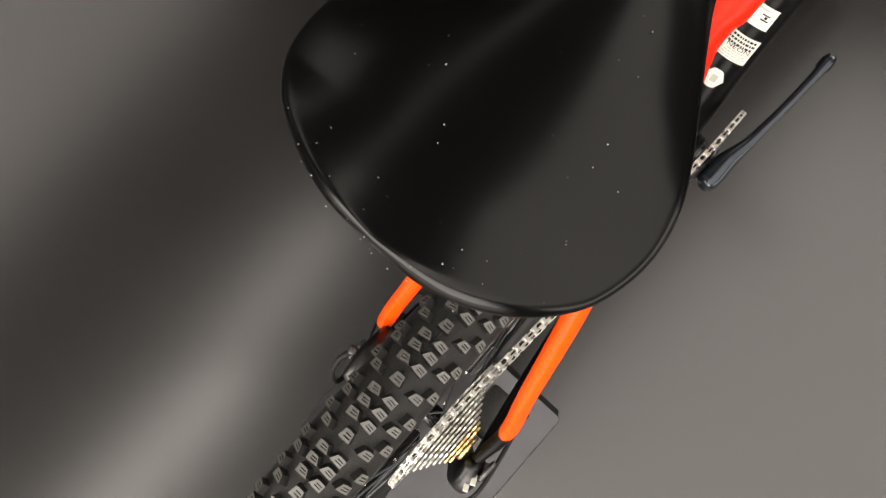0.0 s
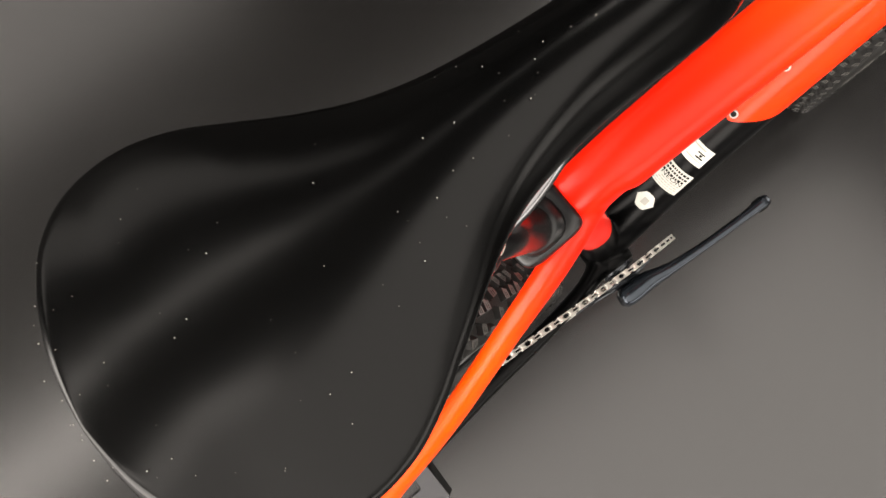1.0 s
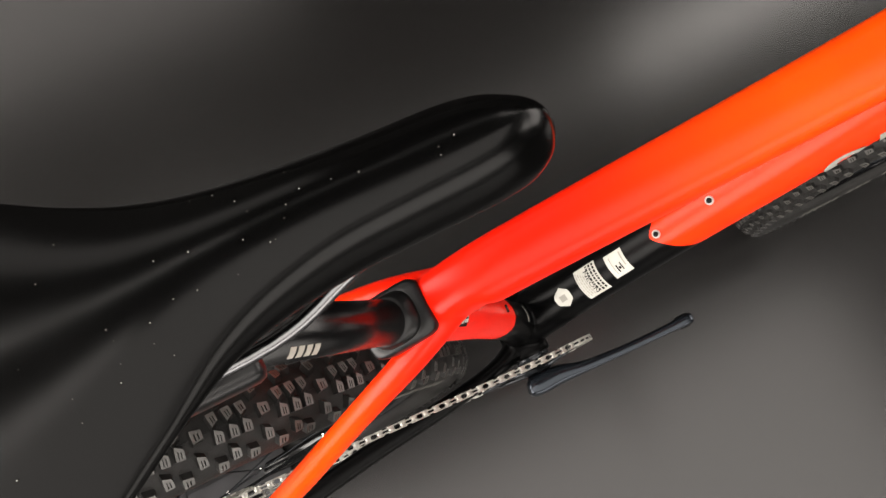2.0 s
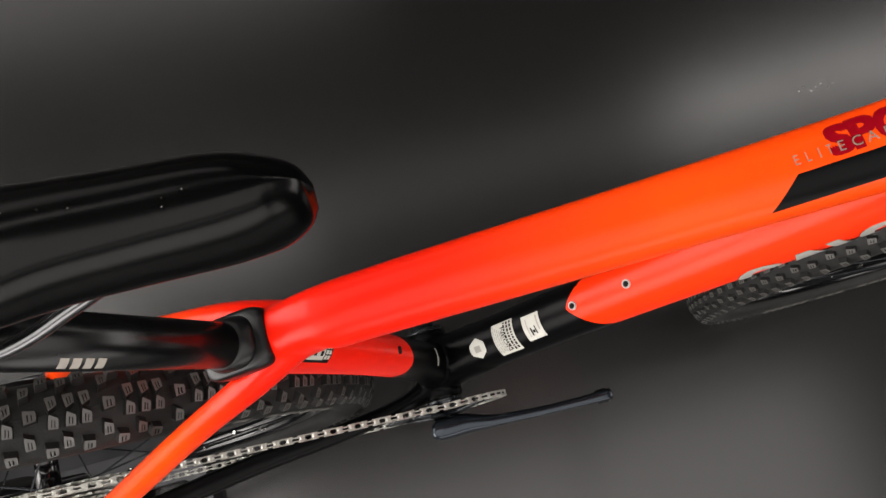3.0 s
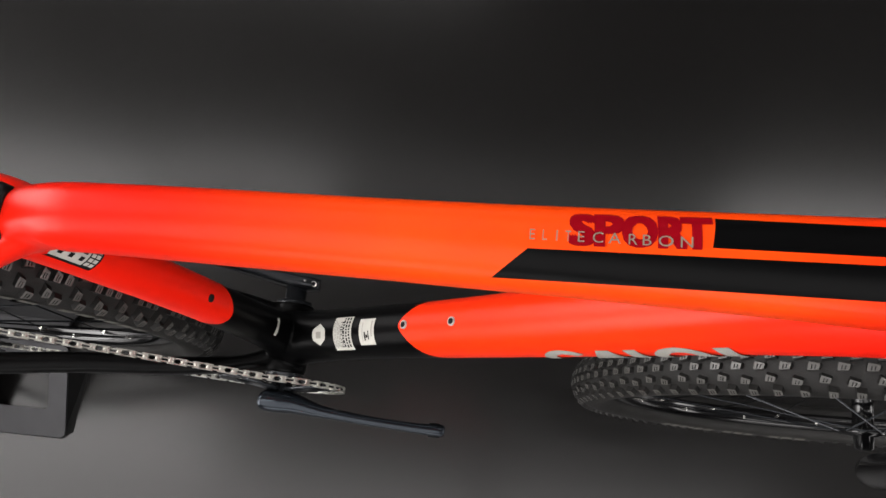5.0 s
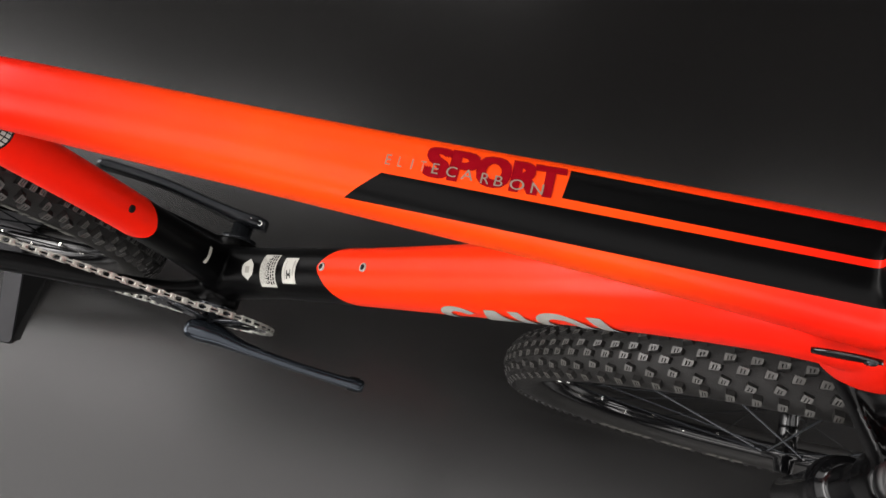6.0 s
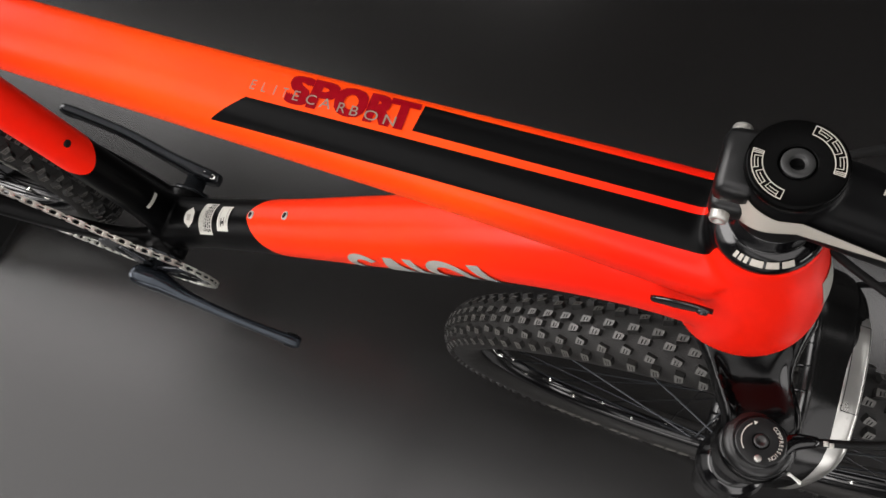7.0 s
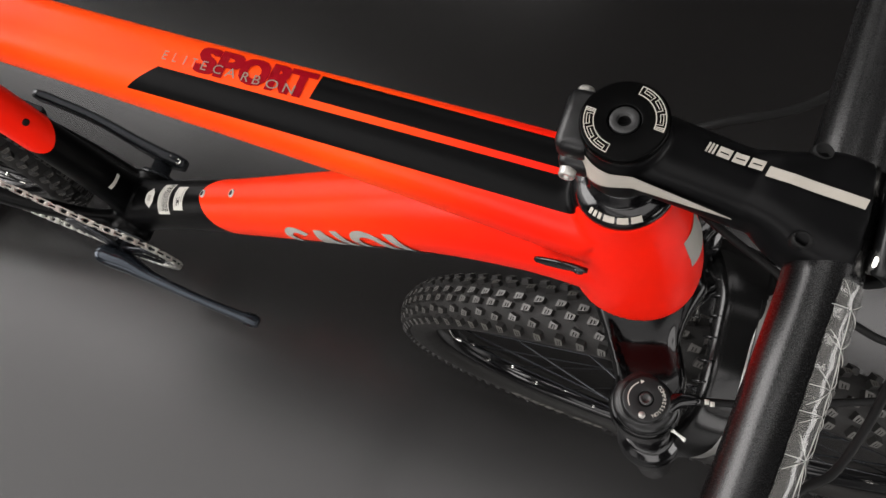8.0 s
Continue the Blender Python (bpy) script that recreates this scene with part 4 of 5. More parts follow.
def rear_brake():
    bm = bmesh.new()
    tube(bm, [(-0.386, 0.070, 0.404, 0.010, 0.010, 3), (-0.405, 0.066, 0.425, 0.013, 0.012, 3), (-0.425, 0.064, 0.428, 0.013, 0.012, 3), (-0.442, 0.066, 0.420, 0.010, 0.009, 3)], 4, 16)
    cal = part("rear_brake", bm, BLACK, bike, "black rear brake caliper")
    bm = bmesh.new()
    tube(bm, [(-0.418, 0.080, 0.440, 0.0035, 0.0035, 2), (-0.435, 0.086, 0.432, 0.0032, 0.0032, 2), (-0.452, 0.086, 0.410, 0.0026, 0.0026, 2), (-0.460, 0.082, 0.380, 0.0026, 0.0026, 2), (-0.44, 0.085, 0.345, 0.0026, 0.0026, 2), (-0.36, 0.084, 0.338, 0.0026, 0.0026, 2)], 6, 12)
    part("brake_hose", bm, INK, cal)
    bm = bmesh.new()
    lathe(bm, [(0.0048, 0), (0.0048, 0.005), (0.003, 0.006)], (-0.418, 0.080, 0.438), (-0.2, 0.2, 1), 14)
    part("banjo_bolt", bm, GREYBOLT, cal)


rear_brake()


# ---- fork ----
LEG = 0.0755
LEG_TOP = Vector((0.4957, 0, 0.786))
LAX = Vector((0.41, 0, -0.912)).normalized()


def fork():
    bm = bmesh.new()
    base = CAP + AX * 0.210 + Vector((0.93, 0, 0.366)) * 0.011
    rings = tube(bm, [(LEG_TOP.x + 0.006, -LEG - 0.003, LEG_TOP.z - 0.022, 0.021, 0.018, 2.2), (LEG_TOP.x + 0.002, -LEG * 0.86, LEG_TOP.z - 0.006, 0.0215, 0.016, 3), (LEG_TOP.x - 0.009, -LEG * 0.52, LEG_TOP.z - 0.009, 0.0235, 0.015, 3.4), (base.x + 0.001, 0, base.z + 0.010, 0.038, 0.018, 2.4), (LEG_TOP.x - 0.009, LEG * 0.52 - 0.003, LEG_TOP.z - 0.009, 0.0235, 0.015, 3.4), (LEG_TOP.x + 0.002, LEG * 0.86 - 0.004, LEG_TOP.z - 0.006, 0.0215, 0.016, 3), (LEG_TOP.x + 0.006, LEG - 0.003, LEG_TOP.z - 0.022, 0.021, 0.018, 2.2)], 8, 48, side=(0.93, 0, 0.366))
    fw = Vector((0.93, 0, 0.366))
    for rg in rings:
        # a pocket between the front and rear ridges of each arm
        c = sum((v.co for v in rg), Vector()) / len(rg)
        half = max(abs((v.co - c).dot(fw)) for v in rg)
        deep = 0.009 * math.exp(-(((abs(c.y + 0.003) - LEG * 0.55) / 0.024) ** 2))
        for v in rg:
            u = abs((v.co - c).dot(fw)) / half
            if (v.co - c).dot(AX) < 0 and u < 0.84:
                v.co += AX * (deep * (1 - (u / 0.84) ** 6))
    for s in (-1, 1):
        p = LEG_TOP + UPY * (s * LEG - 0.003)
        lathe(bm, [(0.0205, 0.004), (0.0226, 0.007), (0.0226, 0.040), (0.0200, 0.044)], p, AX, 32)
    crown = part("fork", bm, CROWNBLACK, bike, "glossy black suspension fork crown")
    m = crown.modifiers.new("blend", "REMESH")
    m.mode, m.voxel_size, m.use_smooth_shade = "VOXEL", 0.0017, True
    k = crown.modifiers.new("soften", "SMOOTH")
    k.factor, k.iterations = 0.5, 8
    for s in (-1, 1):
        p = LEG_TOP + UPY * (s * LEG - 0.003)
        bm = bmesh.new()
        lathe(bm, [(0.0165, 0.030), (0.0165, 0.30)], p, LAX, 32)
        part("stanchion", bm, GLOSSBLACK, crown, "glossy black stanchion")
        bm = bmesh.new()
        lathe(bm, [(0.0172, 0.150), (0.0200, 0.151), (0.0215, 0.156), (0.0236, 0.157), (0.0256, 0.163), (0.0258, 0.172), (0.0240, 0.176)], p, LAX, 48)
        part("wiper_seal", bm, GLOSSBLACK, crown)
        bm = bmesh.new()
        lathe(bm, [(0.0225, 0.172), (0.0262, 0.175), (0.0272, 0.180), (0.0268, 0.198), (0.0225, 0.222), (0.0195, 0.36), (0.0200, 0.44), (0.0170, 0.475)], p, LAX, 48)
        part("lower_leg", bm, GLOSSBLACK, crown, "black fork lower leg")
    # brace over the tyre: a deep black arch; a silver grey strip paints its front's reflection
    bm = bmesh.new()
    wide = Vector((0.985, 0, 0.17))
    rows = [(0.584, -0.0785, 0.606, 0.015, 0.012, 3), (0.589, -0.0735, 0.648, 0.017, 0.012, 3), (0.588, -0.0560, 0.685, 0.018, 0.0115, 3.4), (0.5855, -0.0320, 0.6995, 0.0200, 0.0105, 3.6), (0.5840, 0.0030, 0.7020, 0.0210, 0.0105, 3.6), (0.5835, 0.0360, 0.6985, 0.0220, 0.0110, 3.6), (0.5830, 0.0620, 0.6830, 0.0255, 0.0130, 3.2), (0.5810, 0.0800, 0.6540, 0.0290, 0.0150, 3), (0.5780, 0.0790, 0.6060, 0.0220, 0.0120, 3)]
    tube(bm, rows, 6, 24, side=wide)
    part("fork_brace", bm, BRACEPAINT, crown, "glossy black fork brace over the tyre")
    bm = bmesh.new()
    face = [(0.5985, -0.0760, 0.622, 0.0070, 0.0100, 3), (0.6010, -0.0725, 0.651, 0.0095, 0.0112, 3), (0.6000, -0.0560, 0.6868, 0.0108, 0.0116, 3), (0.5965, -0.0320, 0.7018, 0.0100, 0.0108, 3.2), (0.5960, 0.0030, 0.7045, 0.0100, 0.0108, 3.2), (0.5968, 0.0350, 0.7008, 0.0098, 0.0108, 3), (0.5975, 0.0480, 0.6930, 0.0080, 0.0100, 2.6)]
    tube(bm, face, 6, 24, side=wide)
    part("brace_sheen", bm, BRACE_SHEEN, crown, "silver grey strip for the reflection on the brace's front")
    # outlined badge
    mid = [Vector(q[:3]) + Vector((-0.0012, 0, q[4] + 0.0004)) for q in catmull(face, 6) if -0.030 < q[1] < 0.040]
    for o in (-0.0056, 0.0056):
        bm = bmesh.new()
        tube(bm, [(*(q + wide * o), 0.0003, 0.0003, 2) for q in mid], 1, 6, side=wide)
        part("badge_outline", bm, INK, crown)
    for q in (mid[0], mid[-1]):
        bm = bmesh.new()
        tube(bm, [(*(q - wide * 0.0056), 0.0003, 0.0003, 2), (*(q + wide * 0.0056), 0.0003, 0.0003, 2)], 1, 6, side=(0, 1, 0))
        part("badge_outline", bm, INK, crown)
    # short webs along the rear of the brace
    fine = [Vector(q[:3]) for q in catmull([r[:3] for r in rows], 6)]
    for k in range(14, 36, 3):
        q = fine[k]
        bm = bmesh.new()
        tube(bm, [(*(q - wide * 0.017 + Vector((0, 0, 0.006))), 0.0010, 0.0035, 4), (*(q - wide * 0.0245 - Vector((0, 0, 0.001))), 0.0008, 0.0026, 4)], 2, 10, side=(0, 1, 0))
        part("rib", bm, GLOSSBLACK, crown)
    # compression dial on the right leg
    p = LEG_TOP + UPY * (-LEG - 0.003)
    up = -AX
    bm = bmesh.new()
    lathe(bm, [(0.0195, -0.004), (0.0198, 0.000), (0.0192, 0.0030), (0.0162, 0.0045), (0.0146, 0.0050), (0.0142, 0.0080), (0.0138, 0.0087), (0.0134, 0.0090), (0.0131, 0.00905), (0.0050, 0.00905), (0.0046, 0.0090), (0.0040, 0.0078)], p, up, 48)
    part("compression_dial", bm, BLACK, crown, "black compression dial with white lettering")
    top = p + up * 0.0093
    bm = bmesh.new()
    lathe(bm, [(0.0040, 0.0), (0.0040, 0.0012), (0.0022, 0.0013), (0.0020, -0.001)], top, up, 12)
    ex = (Vector((1, 0, 0)) - up * up.x).normalized()
    ey = up.cross(ex)
    part("hex_bolt", bm, GREYBOLT, crown)
    bm = bmesh.new()
    lathe(bm, [(0.0021, 0.0), (0.0021, 0.0012), (0.0012, 0.0016)], top + (ex * 0.02 - ey * 0.99) * 0.0102, up, 12)
    part("indicator_ball", bm, GREYALLOY, crown)

    def ring_word(word, radius, a0, a1, size, lift=0.0004):
        bm2 = bmesh.new()
        for k, ch in enumerate(word):
            a = radians(a0 + (a1 - a0) * (k + 0.5) / len(word))
            vs2, fs2 = text_verts(ch, size)
            cx = (min(v.x for v in vs2) + max(v.x for v in vs2)) / 2
            rad = ex * math.cos(a) + ey * math.sin(a)
            tan = (ex * -math.sin(a) + ey * math.cos(a)) * (1 if a1 > a0 else -1)
            base_up = rad if a1 < a0 else -rad
            nv = [bm2.verts.new(top + rad * radius + tan * (v.x - cx) + base_up * (v.y - size * 0.35) + up * lift) for v in vs2]
            for f in fs2:
                try:
                    bm2.faces.new([nv[q] for q in f])
                except ValueError:
                    pass
        return bm2

    part("lettering", ring_word("COMPRESSION", 0.0108, 62, -56, 0.0031), WHITE, crown, "white printed word COMPRESSION", smooth=False)
    bm = bmesh.new()
    g = []
    for i in range(2):
        g.append([bm.verts.new(top + (ex * math.cos(radians(128 + 92 * j / 10)) + ey * math.sin(radians(128 + 92 * j / 10))) * (0.0102 + 0.0006 * i) + up * 0.0003) for j in range(11)])
    for j in range(10):
        bm.faces.new((g[0][j], g[0][j + 1], g[1][j + 1], g[1][j]))
    part("arrow_line", bm, WHITE, crown, smooth=False)
    bm = bmesh.new()
    tip = radians(118)
    along, out = ex * math.sin(tip) - ey * math.cos(tip), ex * math.cos(tip) + ey * math.sin(tip)
    bm.faces.new([bm.verts.new(top + out * 0.0105 + q + up * 0.0003) for q in (along * 0.0016, out * 0.0012 - along * 0.0006, -out * 0.0012 - along * 0.0006)])
    part("arrow_head", bm, WHITE, crown, smooth=False)
    # cable stop, cable and white tie
    bm = bmesh.new()
    q0 = p + up * 0.002 + ex * 0.018 + ey * 0.006
    tube(bm, [(*(p + up * 0.001 + ex * 0.012), 0.006, 0.004, 3), (*q0, 0.005, 0.0035, 3), (*(q0 + ex * 0.012 + ey * 0.004), 0.003, 0.003, 2)], 4, 12)
    part("cable_stop", bm, GLOSSBLACK, crown)
    bm = bmesh.new()
    s0 = q0 + ex * 0.010 + ey * 0.003
    tube(bm, [(*s0, 0.0024, 0.0024, 2), (*(s0 + Vector((0.04, 0.012, 0.006))), 0.0024, 0.0024, 2), (*(s0 + Vector((0.11, 0.040, 0.035))), 0.0024, 0.0024, 2), (*(s0 + Vector((0.20, 0.075, 0.08))), 0.0024, 0.0024, 2), (*(s0 + Vector((0.22, 0.06, 0.13))), 0.0024, 0.0024, 2)], 6, 10)
    part("lockout_cable", bm, INK, crown, "black cable housing")
    for k in range(2):
        bm = bmesh.new()
        tube(bm, [(*(s0 + Vector((0.004 + 0.0035 * k, 0.0008, 0.0030))), 0.0016, 0.0004, 3), (*(s0 + Vector((0.0066 + 0.0035 * k, 0.0014, 0.0032))), 0.0016, 0.0004, 3)], 2, 8)
        part("bar", bm, WHITE, crown)
    bm = bmesh.new()
    tube(bm, [(0.5150, -0.0902, 0.7900, 0.0013, 0.0010, 3), (0.5172, -0.0905, 0.7893, 0.0009, 0.0006, 3), (0.5225, -0.0915, 0.7868, 0.0010, 0.0006, 3), (0.5262, -0.0925, 0.7850, 0.0014, 0.0008, 3)], 4, 8)
    part("cable_tie", bm, PLASTIC, crown, "white plastic cable tie end")


fork()


# ---- headset, stem and bar ----
BAR = Vector((0.4965, 0, 0.944))


def cockpit():
    bm = bmesh.new()
    lathe(bm, [(0.0170, 0.040), (0.0178, 0.041), (0.0178, 0.046), (0.0182, 0.0465), (0.0182, 0.0515), (0.0190, 0.052), (0.0215, 0.0535), (0.0242, 0.0565), (0.0250, 0.060), (0.0250, 0.0625)], CAP, AX, 56)
    hs = part("headset", bm, GLOSSBLACK, bike, "glossy black headset cover and spacers")
    ax_f = Vector((0.930, 0, 0.366))

    def arc_bar(c, n, r0, r1, a0, a1, lift, owner, material=SILVERINK):
        e1 = (ax_f - n * ax_f.dot(n)).normalized()
        e2 = n.cross(e1)
        b2 = bmesh.new()
        g = []
        m = 10
        for i in range(2):
            r = r0 + (r1 - r0) * i
            g.append([b2.verts.new(c + (e1 * math.cos(radians(a0 + (a1 - a0) * j / m)) + e2 * math.sin(radians(a0 + (a1 - a0) * j / m))) * r + n * lift) for j in range(m + 1)])
        for j in range(m):
            b2.faces.new((g[0][j], g[0][j + 1], g[1][j + 1], g[1][j]))
        part("bar", b2, material, owner, smooth=False)

    # marks on the cover's slope
    for a0, a1 in ((-118, -114), (-112, -108), (-106, -102), (-99, -86), (-83, -70), (-67, -54)):
        b2 = bmesh.new()
        g = []
        e1, e2 = ax_f, (-AX).cross(ax_f)
        for r, d in ((0.0218, 0.0533), (0.0240, 0.0560)):
            g.append([b2.verts.new(CAP + AX * (d - 0.0004) + (e1 * math.cos(radians(a0 + (a1 - a0) * j / 4)) + e2 * math.sin(radians(a0 + (a1 - a0) * j / 4))) * (r + 0.0003)) for j in range(5)])
        for j in range(4):
            b2.faces.new((g[0][j], g[0][j + 1], g[1][j + 1], g[1][j]))
        part("bar", b2, SILVERINK, hs, smooth=False)

    # stem
    bm = bmesh.new()
    lathe(bm, [(0.0172, 0.0035), (0.0186, 0.005), (0.0186, 0.038), (0.0176, 0.040)], CAP, AX, 48)
    st0 = CAP + AX * 0.0205
    tube(bm, [(st0.x - 0.004, 0, st0.z, 0.0175, 0.0165, 2.6), (st0.x + 0.025, 0, st0.z + 0.0005, 0.0165, 0.0165, 2.8), (st0.x + 0.055, 0, st0.z + 0.001, 0.0165, 0.0160, 2.8), (0.462, 0, 0.9445, 0.0185, 0.0162, 3), (0.477, 0, 0.944, 0.0250, 0.0172, 3.4), (0.489, 0, 0.944, 0.0280, 0.0190, 3.6), (0.498, 0, 0.944, 0.0282, 0.0194, 3.6)], 6, 32)
    rear = -ax_f
    stem = part("stem", bm, STEMBLACK, bike, "satin black alloy stem with grey graphics")
    m = stem.modifiers.new("blend", "REMESH")
    m.mode, m.voxel_size, m.use_smooth_shade = "VOXEL", 0.0013, True
    k = stem.modifiers.new("soften", "SMOOTH")
    k.factor, k.iterations = 0.5, 7
    # rear clamp ears
    for d in (0.0118, 0.0292):
        bm = bmesh.new()
        box(bm, CAP + AX * d + rear * 0.0190, (0.0165, 0.029, 0.0150), Matrix((ax_f, UPY, -AX)).transposed().to_4x4(), bevel=0.0042)
        part("clamp_ear", bm, BLACK, stem)
    for d, s in ((0.0125, 1), (0.0290, -1)):
        c = CAP + AX * d + rear * 0.0215 + UPY * (s * 0.0125)
        bm = bmesh.new()
        lathe(bm, [(0.0040, -0.006), (0.0040, 0.0045), (0.0034, 0.0055), (0.0022, 0.0055), (0.0020, 0.003)], c, UPY * s, 20)
        part("clamp_bolt", bm, GREYALLOY, stem, "silver hex bolt")
    # top cap
    up = -AX
    bm = bmesh.new()
    lathe(bm, [(0.0178, -0.0045), (0.0186, -0.0035), (0.0186, -0.0006), (0.0182, 0.0002), (0.0177, 0.0006), (0.0174, 0.00062), (0.0076, 0.00062), (0.0072, 0.0006), (0.0067, 0.0000), (0.0066, -0.0012)], CAP, up, 64)
    cap = part("top_cap", bm, CAPBLACK, bike, "glossy black top cap with white ring graphics")
    bm = bmesh.new()
    lathe(bm, [(0.0062, -0.002), (0.0062, 0.0002), (0.0060, 0.0006), (0.0057, 0.0008), (0.0034, 0.0008), (0.0031, 0.0006), (0.0027, -0.0015)], CAP, up, 24)
    part("cap_bolt", bm, GREYBOLT, cap, "black hex bolt")
    for mid in (35, 215):
        arc_bar(CAP, up, 0.0163, 0.0167, mid - 44, mid + 44, 0.0011, cap)
        arc_bar(CAP, up, 0.0124, 0.0128, mid - 44, mid + 44, 0.0011, cap)
        for a0, a1 in ((-44, -42.6), (-41.4, -40), (-38.8, -37.4), (42.8, 44)):
            arc_bar(CAP, up, 0.0128, 0.0163, mid + a0, mid + a1, 0.0011, cap)
        for a0, a1 in ((-34, -14), (-9, 12), (17, 37)):
            arc_bar(CAP, up, 0.0152, 0.0155, mid + a0, mid + a1, 0.0011, cap)
            arc_bar(CAP, up, 0.0140, 0.0143, mid + a0 + 4, mid + a1, 0.0011, cap)
            arc_bar(CAP, up, 0.0128, 0.0152, mid + a0, mid + a0 + 1.2, 0.0011, cap)
            arc_bar(CAP, up, 0.0140, 0.0163, mid + a1 - 1.2, mid + a1, 0.0011, cap)
    # stripe and mark along the top of the stem
    def top_strip(x0, x1, y0, y1, material, lean=0.0, lift=0.0009):
        b2 = bmesh.new()
        g = []
        for i in range(5):
            x = x0 + (x1 - x0) * i / 4
            g.append([b2.verts.new((x + lean * (y - y0), y, float(np.interp(x, [0.40, 0.44, 0.462, 0.477, 0.489, 0.50], [0.9565, 0.9568, 0.9605, 0.9612, 0.9630, 0.9634])) + lift)) for y in (y0, y1)])
        for a, b in zip(g, g[1:]):
            b2.faces.new((a[0], a[1], b[1], b[0]))
        part("bar", b2, material, stem, smooth=False)

    for x in (0.4260, 0.4275, 0.4290):
        top_strip(x, x + 0.0009, 0.0012, 0.0060, SILVERINK, 0.25)
    for x0, x1 in ((0.4310, 0.4368), (0.4380, 0.4438), (0.4450, 0.4508)):
        top_strip(x0, x1, 0.0012, 0.0060, SILVERINK, 0.25)
    for x0 in (0.4310, 0.4380, 0.4450):
        top_strip(x0 + 0.0014, x0 + 0.0052, 0.0030, 0.0036, INK, 0.25, 0.0012)
    top_strip(0.4524, 0.4945, -0.0004, 0.0046, SILVERINK, 0.25)
    # pale wedge on the clamp's right side
    b2 = bmesh.new()
    g = []
    for j in range(17):
        t = j / 16
        a = radians(-158 + 118 * t)
        wdt = 0.0130 * (1 - t) ** 0.9 + 0.0004
        if t < 0.62:
            c0 = CAP + AX * (0.0235 - 0.0075 * t) + (ax_f * math.cos(a) + (-AX).cross(ax_f) * math.sin(a)) * 0.0192
        else:
            u = (t - 0.62) / 0.38
            c0 = Vector((0.404 + 0.045 * u, -0.0178 - 0.0003 * u, 0.9440 + 0.003 * u))
        g.append([b2.verts.new(c0 + AX * wdt), b2.verts.new(c0 - AX * wdt)])
    for a, b in zip(g, g[1:]):
        b2.faces.new((a[0], a[1], b[1], b[0]))
    part("side_graphic", b2, SILVERINK, stem, "pale grey wedge graphic")
    # recesses behind the bar
    for y in (-0.0205, 0.0205):
        bm = bmesh.new()
        o = Vector((0.4745, y, 0.9592))
        loft(bm, [(o + Vector((0, 0, -0.004)), Vector((1, 0, 0.1)), UPY, 0.0040, 0.0034, 2), (o + Vector((0, 0, 0.0006)), Vector((1, 0, 0.1)), UPY, 0.0042, 0.0036, 2), (o + Vector((0, 0, 0.0010)), Vector((1, 0, 0.1)), UPY, 0.0036, 0.0030, 2), (o + Vector((0, 0, -0.003)), Vector((1, 0, 0.1)), UPY, 0.0032, 0.0026, 2)], 24)
        part("bolt_recess", bm, INK, stem)
    # faceplate
    bm = bmesh.new()
    rows = []
    for j in range(15):
        a = radians(-80 + 160 * j / 14)
        r = 0.0198
        rows.append((BAR + Vector((0.0045 + r * math.cos(a), 0, r * math.sin(a))), Vector((math.cos(a), 0, math.sin(a))), UPY, 0.0036, 0.0255 if abs(j - 7) > 3 else 0.021, 4))
    loft(bm, rows, 20)
    fp = part("faceplate", bm, BLACK, bike, "black stem faceplate")
    for y in (-0.0185, 0.0185):
        for z in (0.0165, -0.0165):
            bm = bmesh.new()
            lathe(bm, [(0.0052, -0.012), (0.0052, 0.004), (0.0045, 0.0055), (0.0028, 0.0055), (0.0024, 0.002)], BAR + Vector((0.0195, y, z)), (1, 0, 0.12 if z > 0 else -0.12), 20)
            part("faceplate_bolt", bm, CHROME, fp, "silver hex bolt")
    # bar
    half_bar = [(0.4480, -0.36, 0.955, 0.0112), (0.4715, -0.20, 0.949, 0.0140), (0.4825, -0.13, 0.947, 0.0155), (0.4885, -0.085, 0.9452, 0.0158), (0.4945, -0.03, 0.944, 0.0159)]
    rows = half_bar + [(0.4950, 0.03, 0.944, 0.0159), (0.4975, 0.085, 0.9452, 0.0158), (0.4985, 0.13, 0.947, 0.0155), (0.4960, 0.20, 0.949, 0.0140), (0.4750, 0.36, 0.955, 0.0112)]
    bm = bmesh.new()
    tube(bm, [(x, y, z, r, r, 2) for x, y, z, r in rows], 8, 40, side=(1, 0, 0))
    bar = part("handlebar", bm, BARPAINT, bike, "grainy black alloy handlebar under clear film")

    # crumpled clear film on the front of the bar's right half
    def film_at(y, a, out):
        x = float(np.interp(-y, [-q[1] for q in reversed(half_bar)], [q[0] for q in reversed(half_bar)]))
        z = float(np.interp(-y, [-q[1] for q in reversed(half_bar)], [q[2] for q in reversed(half_bar)]))
        r = float(np.interp(-y, [-q[1] for q in reversed(half_bar)], [q[3] for q in reversed(half_bar)])) + out
        return Vector((x + r * math.cos(a), y, z + r * math.sin(a)))

    rng = random.Random(8)
    bm = bmesh.new()
    g = []
    for i in range(60):
        y = -0.030 - 0.19 * i / 59
        wave = lambda j: 0.0008 + 0.0003 * math.sin(i * 1.7 + 2.1 * math.sin(j * 0.8)) + 0.0002 * math.sin(i * 0.6 - j * 1.3) * math.sin(j * 0.5)
        g.append([bm.verts.new(film_at(y, radians(-30 + 122 * j / 15), wave(j))) for j in range(16)])
    for a, b in zip(g, g[1:]):
        for k in range(15):
            bm.faces.new((a[k], a[k + 1], b[k + 1], b[k]))
    film = part("clear_film", bm, FILM, bar, "crumpled clear protective film")
    # folds meet in stars along the film
    def fold(y0, a0, y1, a1, r):
        b2 = bmesh.new()
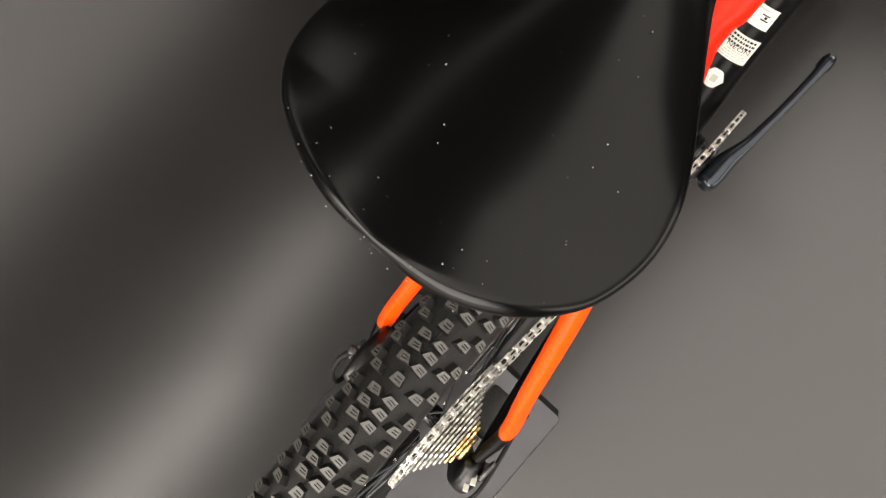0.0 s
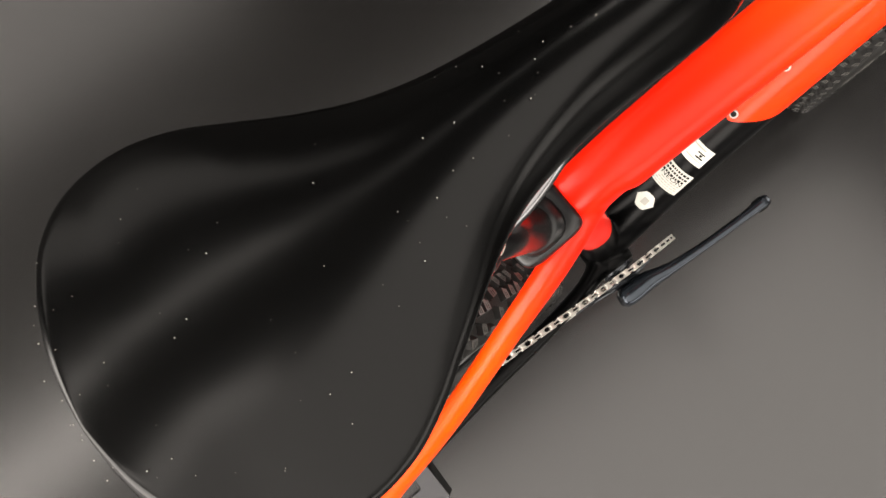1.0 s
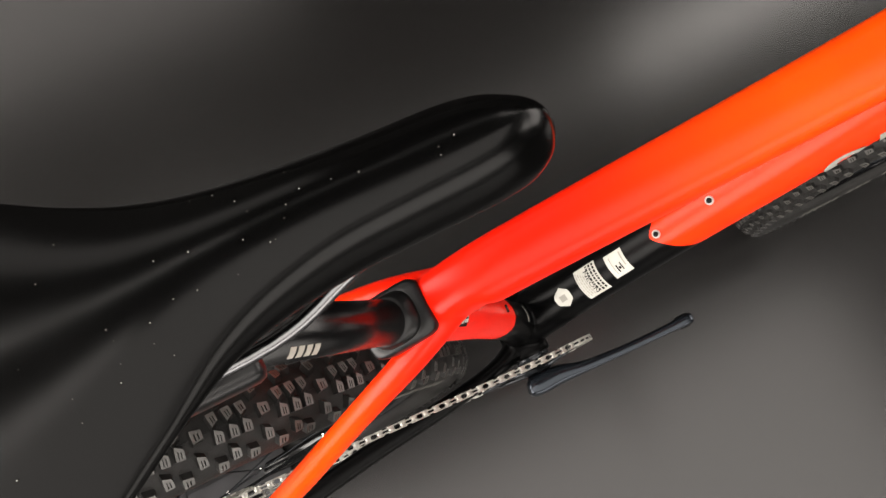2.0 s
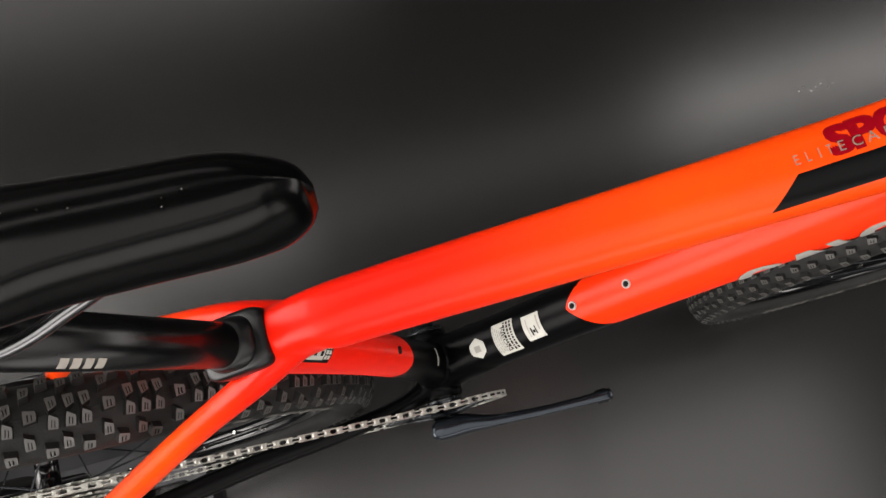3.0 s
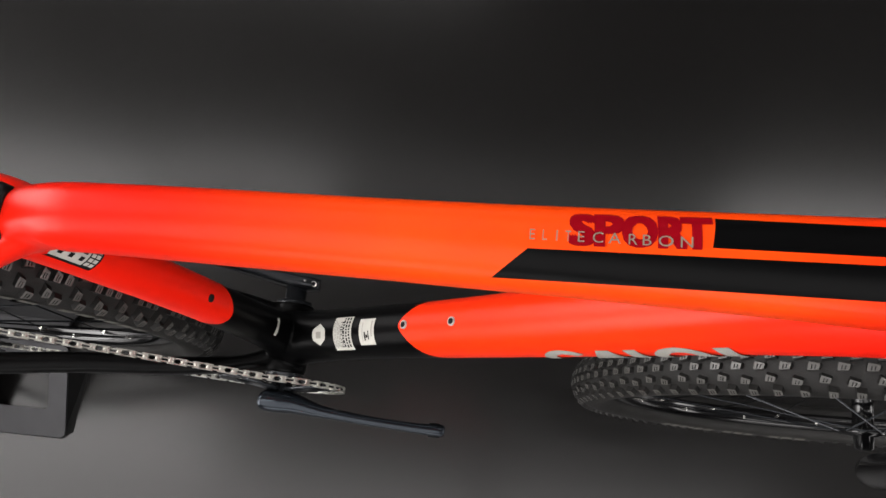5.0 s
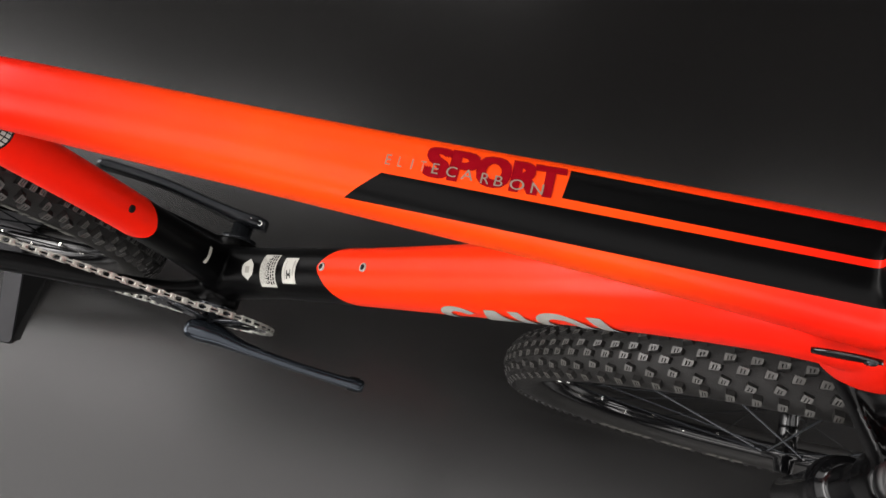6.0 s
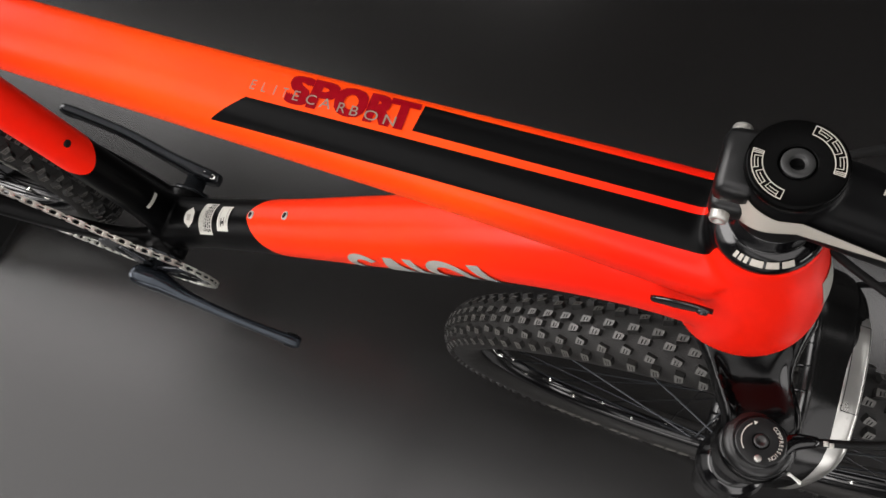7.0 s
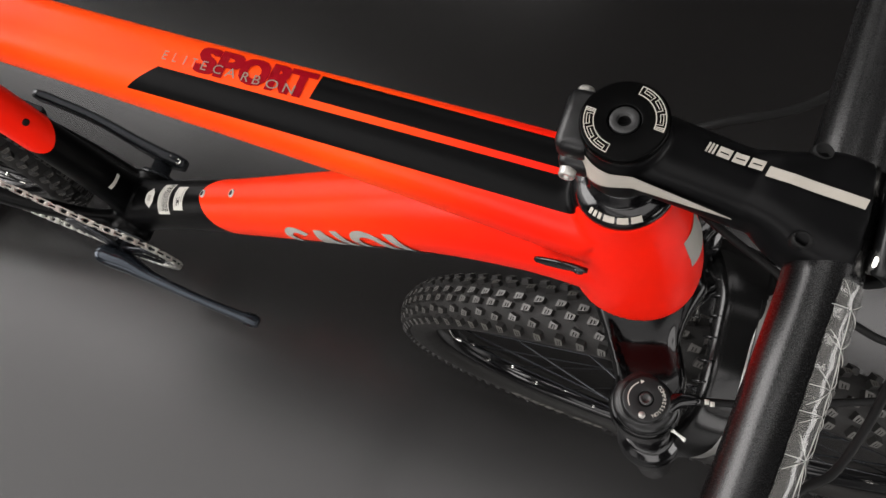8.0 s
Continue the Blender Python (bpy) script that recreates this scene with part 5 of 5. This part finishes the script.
        sag = rng.uniform(-2.5, 2.5)
        pts = [film_at(y0 + (y1 - y0) * t / 6, radians(a0 + (a1 - a0) * t / 6 + sag * math.sin(math.pi * t / 6)), 0.0014) for t in range(7)]
        tube(b2, [(*p, r * (1 - 0.5 * abs(t / 3 - 1)), r * (1 - 0.5 * abs(t / 3 - 1)), 2) for t, p in enumerate(pts)], 1, 5, side=(0.2, 0.1, 1))
        part("crease", b2, CREASE, film)

    nodes = [(-0.040 - 0.0165 * k + rng.uniform(-0.003, 0.003), rng.uniform(48, 66)) for k in range(10)]
    for k, (y, a) in enumerate(nodes):
        if k + 1 < len(nodes):
            fold(y, a, nodes[k + 1][0], nodes[k + 1][1], 0.00026)
        for dy, to in ((0.007, 28), (-0.006, 26), (0.008, 88), (-0.009, 86), (0.001, 92), (-0.014, 34)):
            if rng.random() < 0.85:
                fold(y, a, y + dy + rng.uniform(-0.003, 0.003), to + rng.uniform(-6, 6), rng.uniform(0.00012, 0.00024))


cockpit()


def cables():
    def cable(name, pts, r, label):
        bm = bmesh.new()
        tube(bm, [(*p, r, r, 2) for p in pts], 8, 10)
        part(name, bm, INK, bike, label)

    cable("brake_hose", [(0.50, 0.26, 0.945), (0.555, 0.16, 0.945), (0.500, 0.085, 0.905), (0.455, 0.056, 0.890), (0.420, 0.040, 0.865)], 0.0025, "black rear brake hose")
    cable("brake_hose", [(0.500, -0.26, 0.940), (0.530, -0.16, 0.880), (0.554, -0.110, 0.862), (0.575, -0.088, 0.860), (0.593, -0.038, 0.860), (0.610, 0.020, 0.845), (0.612, 0.062, 0.78), (0.606, 0.080, 0.68)], 0.0025, "black front brake hose")
    cable("gear_cable", [(0.52, 0.25, 0.945), (0.62, 0.12, 0.93), (0.645, 0.03, 0.885), (0.600, -0.010, 0.865), (0.561, -0.009, 0.860), (0.500, 0.012, 0.852), (0.460, 0.030, 0.846)], 0.0023, "black gear cable housing")


cables()


# ---- bike stand ----
def bike_stand():
    stand = empty("bike_stand", "low grey steel bike stand with sloped side plates on the floor", "bike stand")
    x0, x1, t = -0.60, -0.325, 0.006

    def sloped(x, v, lift, s):
        """A place on a side plate: v from its outer foot (0) to the ridge (1)."""
        return Vector((x, s * (0.146 - 0.126 * v - 0.3 * lift), 0.001 + 0.068 * v + lift))

    def rounded(ax, bx, av, bv, r):
        """A loop with rounded corners in x and v."""
        out = []
        for cx, cv, a0 in ((bx - r, bv - 8 * r, 0), (ax + r, bv - 8 * r, 90), (ax + r, av + 8 * r, 180), (bx - r, av + 8 * r, 270)):
            for k in range(4):
                a = radians(a0 + 30 * k)
                out.append((cx + r * math.cos(a), cv + 8 * r * math.sin(a)))
        return out

    for s in (-1, 1):
        bm = bmesh.new()
        outer, inner = rounded(x0, x1, 0.0, 1.0, 0.008), rounded(-0.425, x1 - 0.025, 0.30, 0.86, 0.006)
        rings = [[bm.verts.new(sloped(x, v, lift, s)) for x, v in loop] for loop, lift in ((outer, 0), (outer, t), (inner, t), (inner, 0))]
        n = len(outer)
        for a, b in zip(rings, rings[1:] + rings[:1]):
            for k in range(n):
                j = (k + 1) % n
                bm.faces.new((a[k], a[j], b[j], b[k]))
        part("side_plate", bm, STANDM, stand, "pale grey sloped steel plate with a window", smooth=False)
        # black sheet under the plate's end, put there for the shadow
        bm = bmesh.new()
        tri = [sloped(x1 - 0.004, 0.03, 0, s), sloped(x1 - 0.004, 0.98, 0, s), Vector((x1 + 0.010, s * 0.022, 0.0)), Vector((x1 + 0.008, s * 0.135, 0.0))]
        lo, hi = [bm.verts.new(q) for q in tri], [bm.verts.new(q - Vector((0.004, 0, 0))) for q in tri]
        bm.faces.new(lo)
        bm.faces.new(hi)
        for k in range(4):
            bm.faces.new((lo[k], lo[(k + 1) % 4], hi[(k + 1) % 4], hi[k]))
        part("shade_sheet", bm, INK, stand, smooth=False)
        bm = bmesh.new()
        tube(bm, [(-0.47, s * 0.060, 0.045, 0.003, 0.014, 4), (-0.455, s * 0.085, 0.14, 0.003, 0.014, 4), (-0.435, s * 0.099, 0.27, 0.003, 0.013, 4), (-0.424, s * 0.096, 0.345, 0.003, 0.013, 4)], 5, 12)
        part("upright", bm, STANDM, stand)
    bm = bmesh.new()
    box(bm, ((x0 + x1) / 2, 0, 0.0690), (x1 - x0 - 0.01, 0.046, 0.006), bevel=0.002)
    part("ridge_plate", bm, STANDM, stand, smooth=False)


bike_stand()


def floor_specks():
    """A few pale flecks stuck to the floor beside the front wheel."""
    rng = random.Random(5)
    bm = bmesh.new()
    for k in range(7):
        x, y = 0.825 + 0.012 * k, 0.345 + 0.006 * math.sin(2.1 * k)
        r = rng.uniform(0.0012, 0.0030)
        base = [bm.verts.new((x + r * rng.uniform(0.6, 1.2) * math.cos(a), y + r * rng.uniform(0.6, 1.2) * math.sin(a), 0.0004)) for a in np.linspace(0, 2 * math.pi, 8)[:-1]]
        tip = bm.verts.new((x, y, 0.0012))
        for i in range(7):
            bm.faces.new((base[i], base[(i + 1) % 7], tip))
    tagged(part("floor_specks", bm, GREY), "few pale flecks of dirt stuck to the dark floor", "dirt", kind="stuff")


floor_specks()
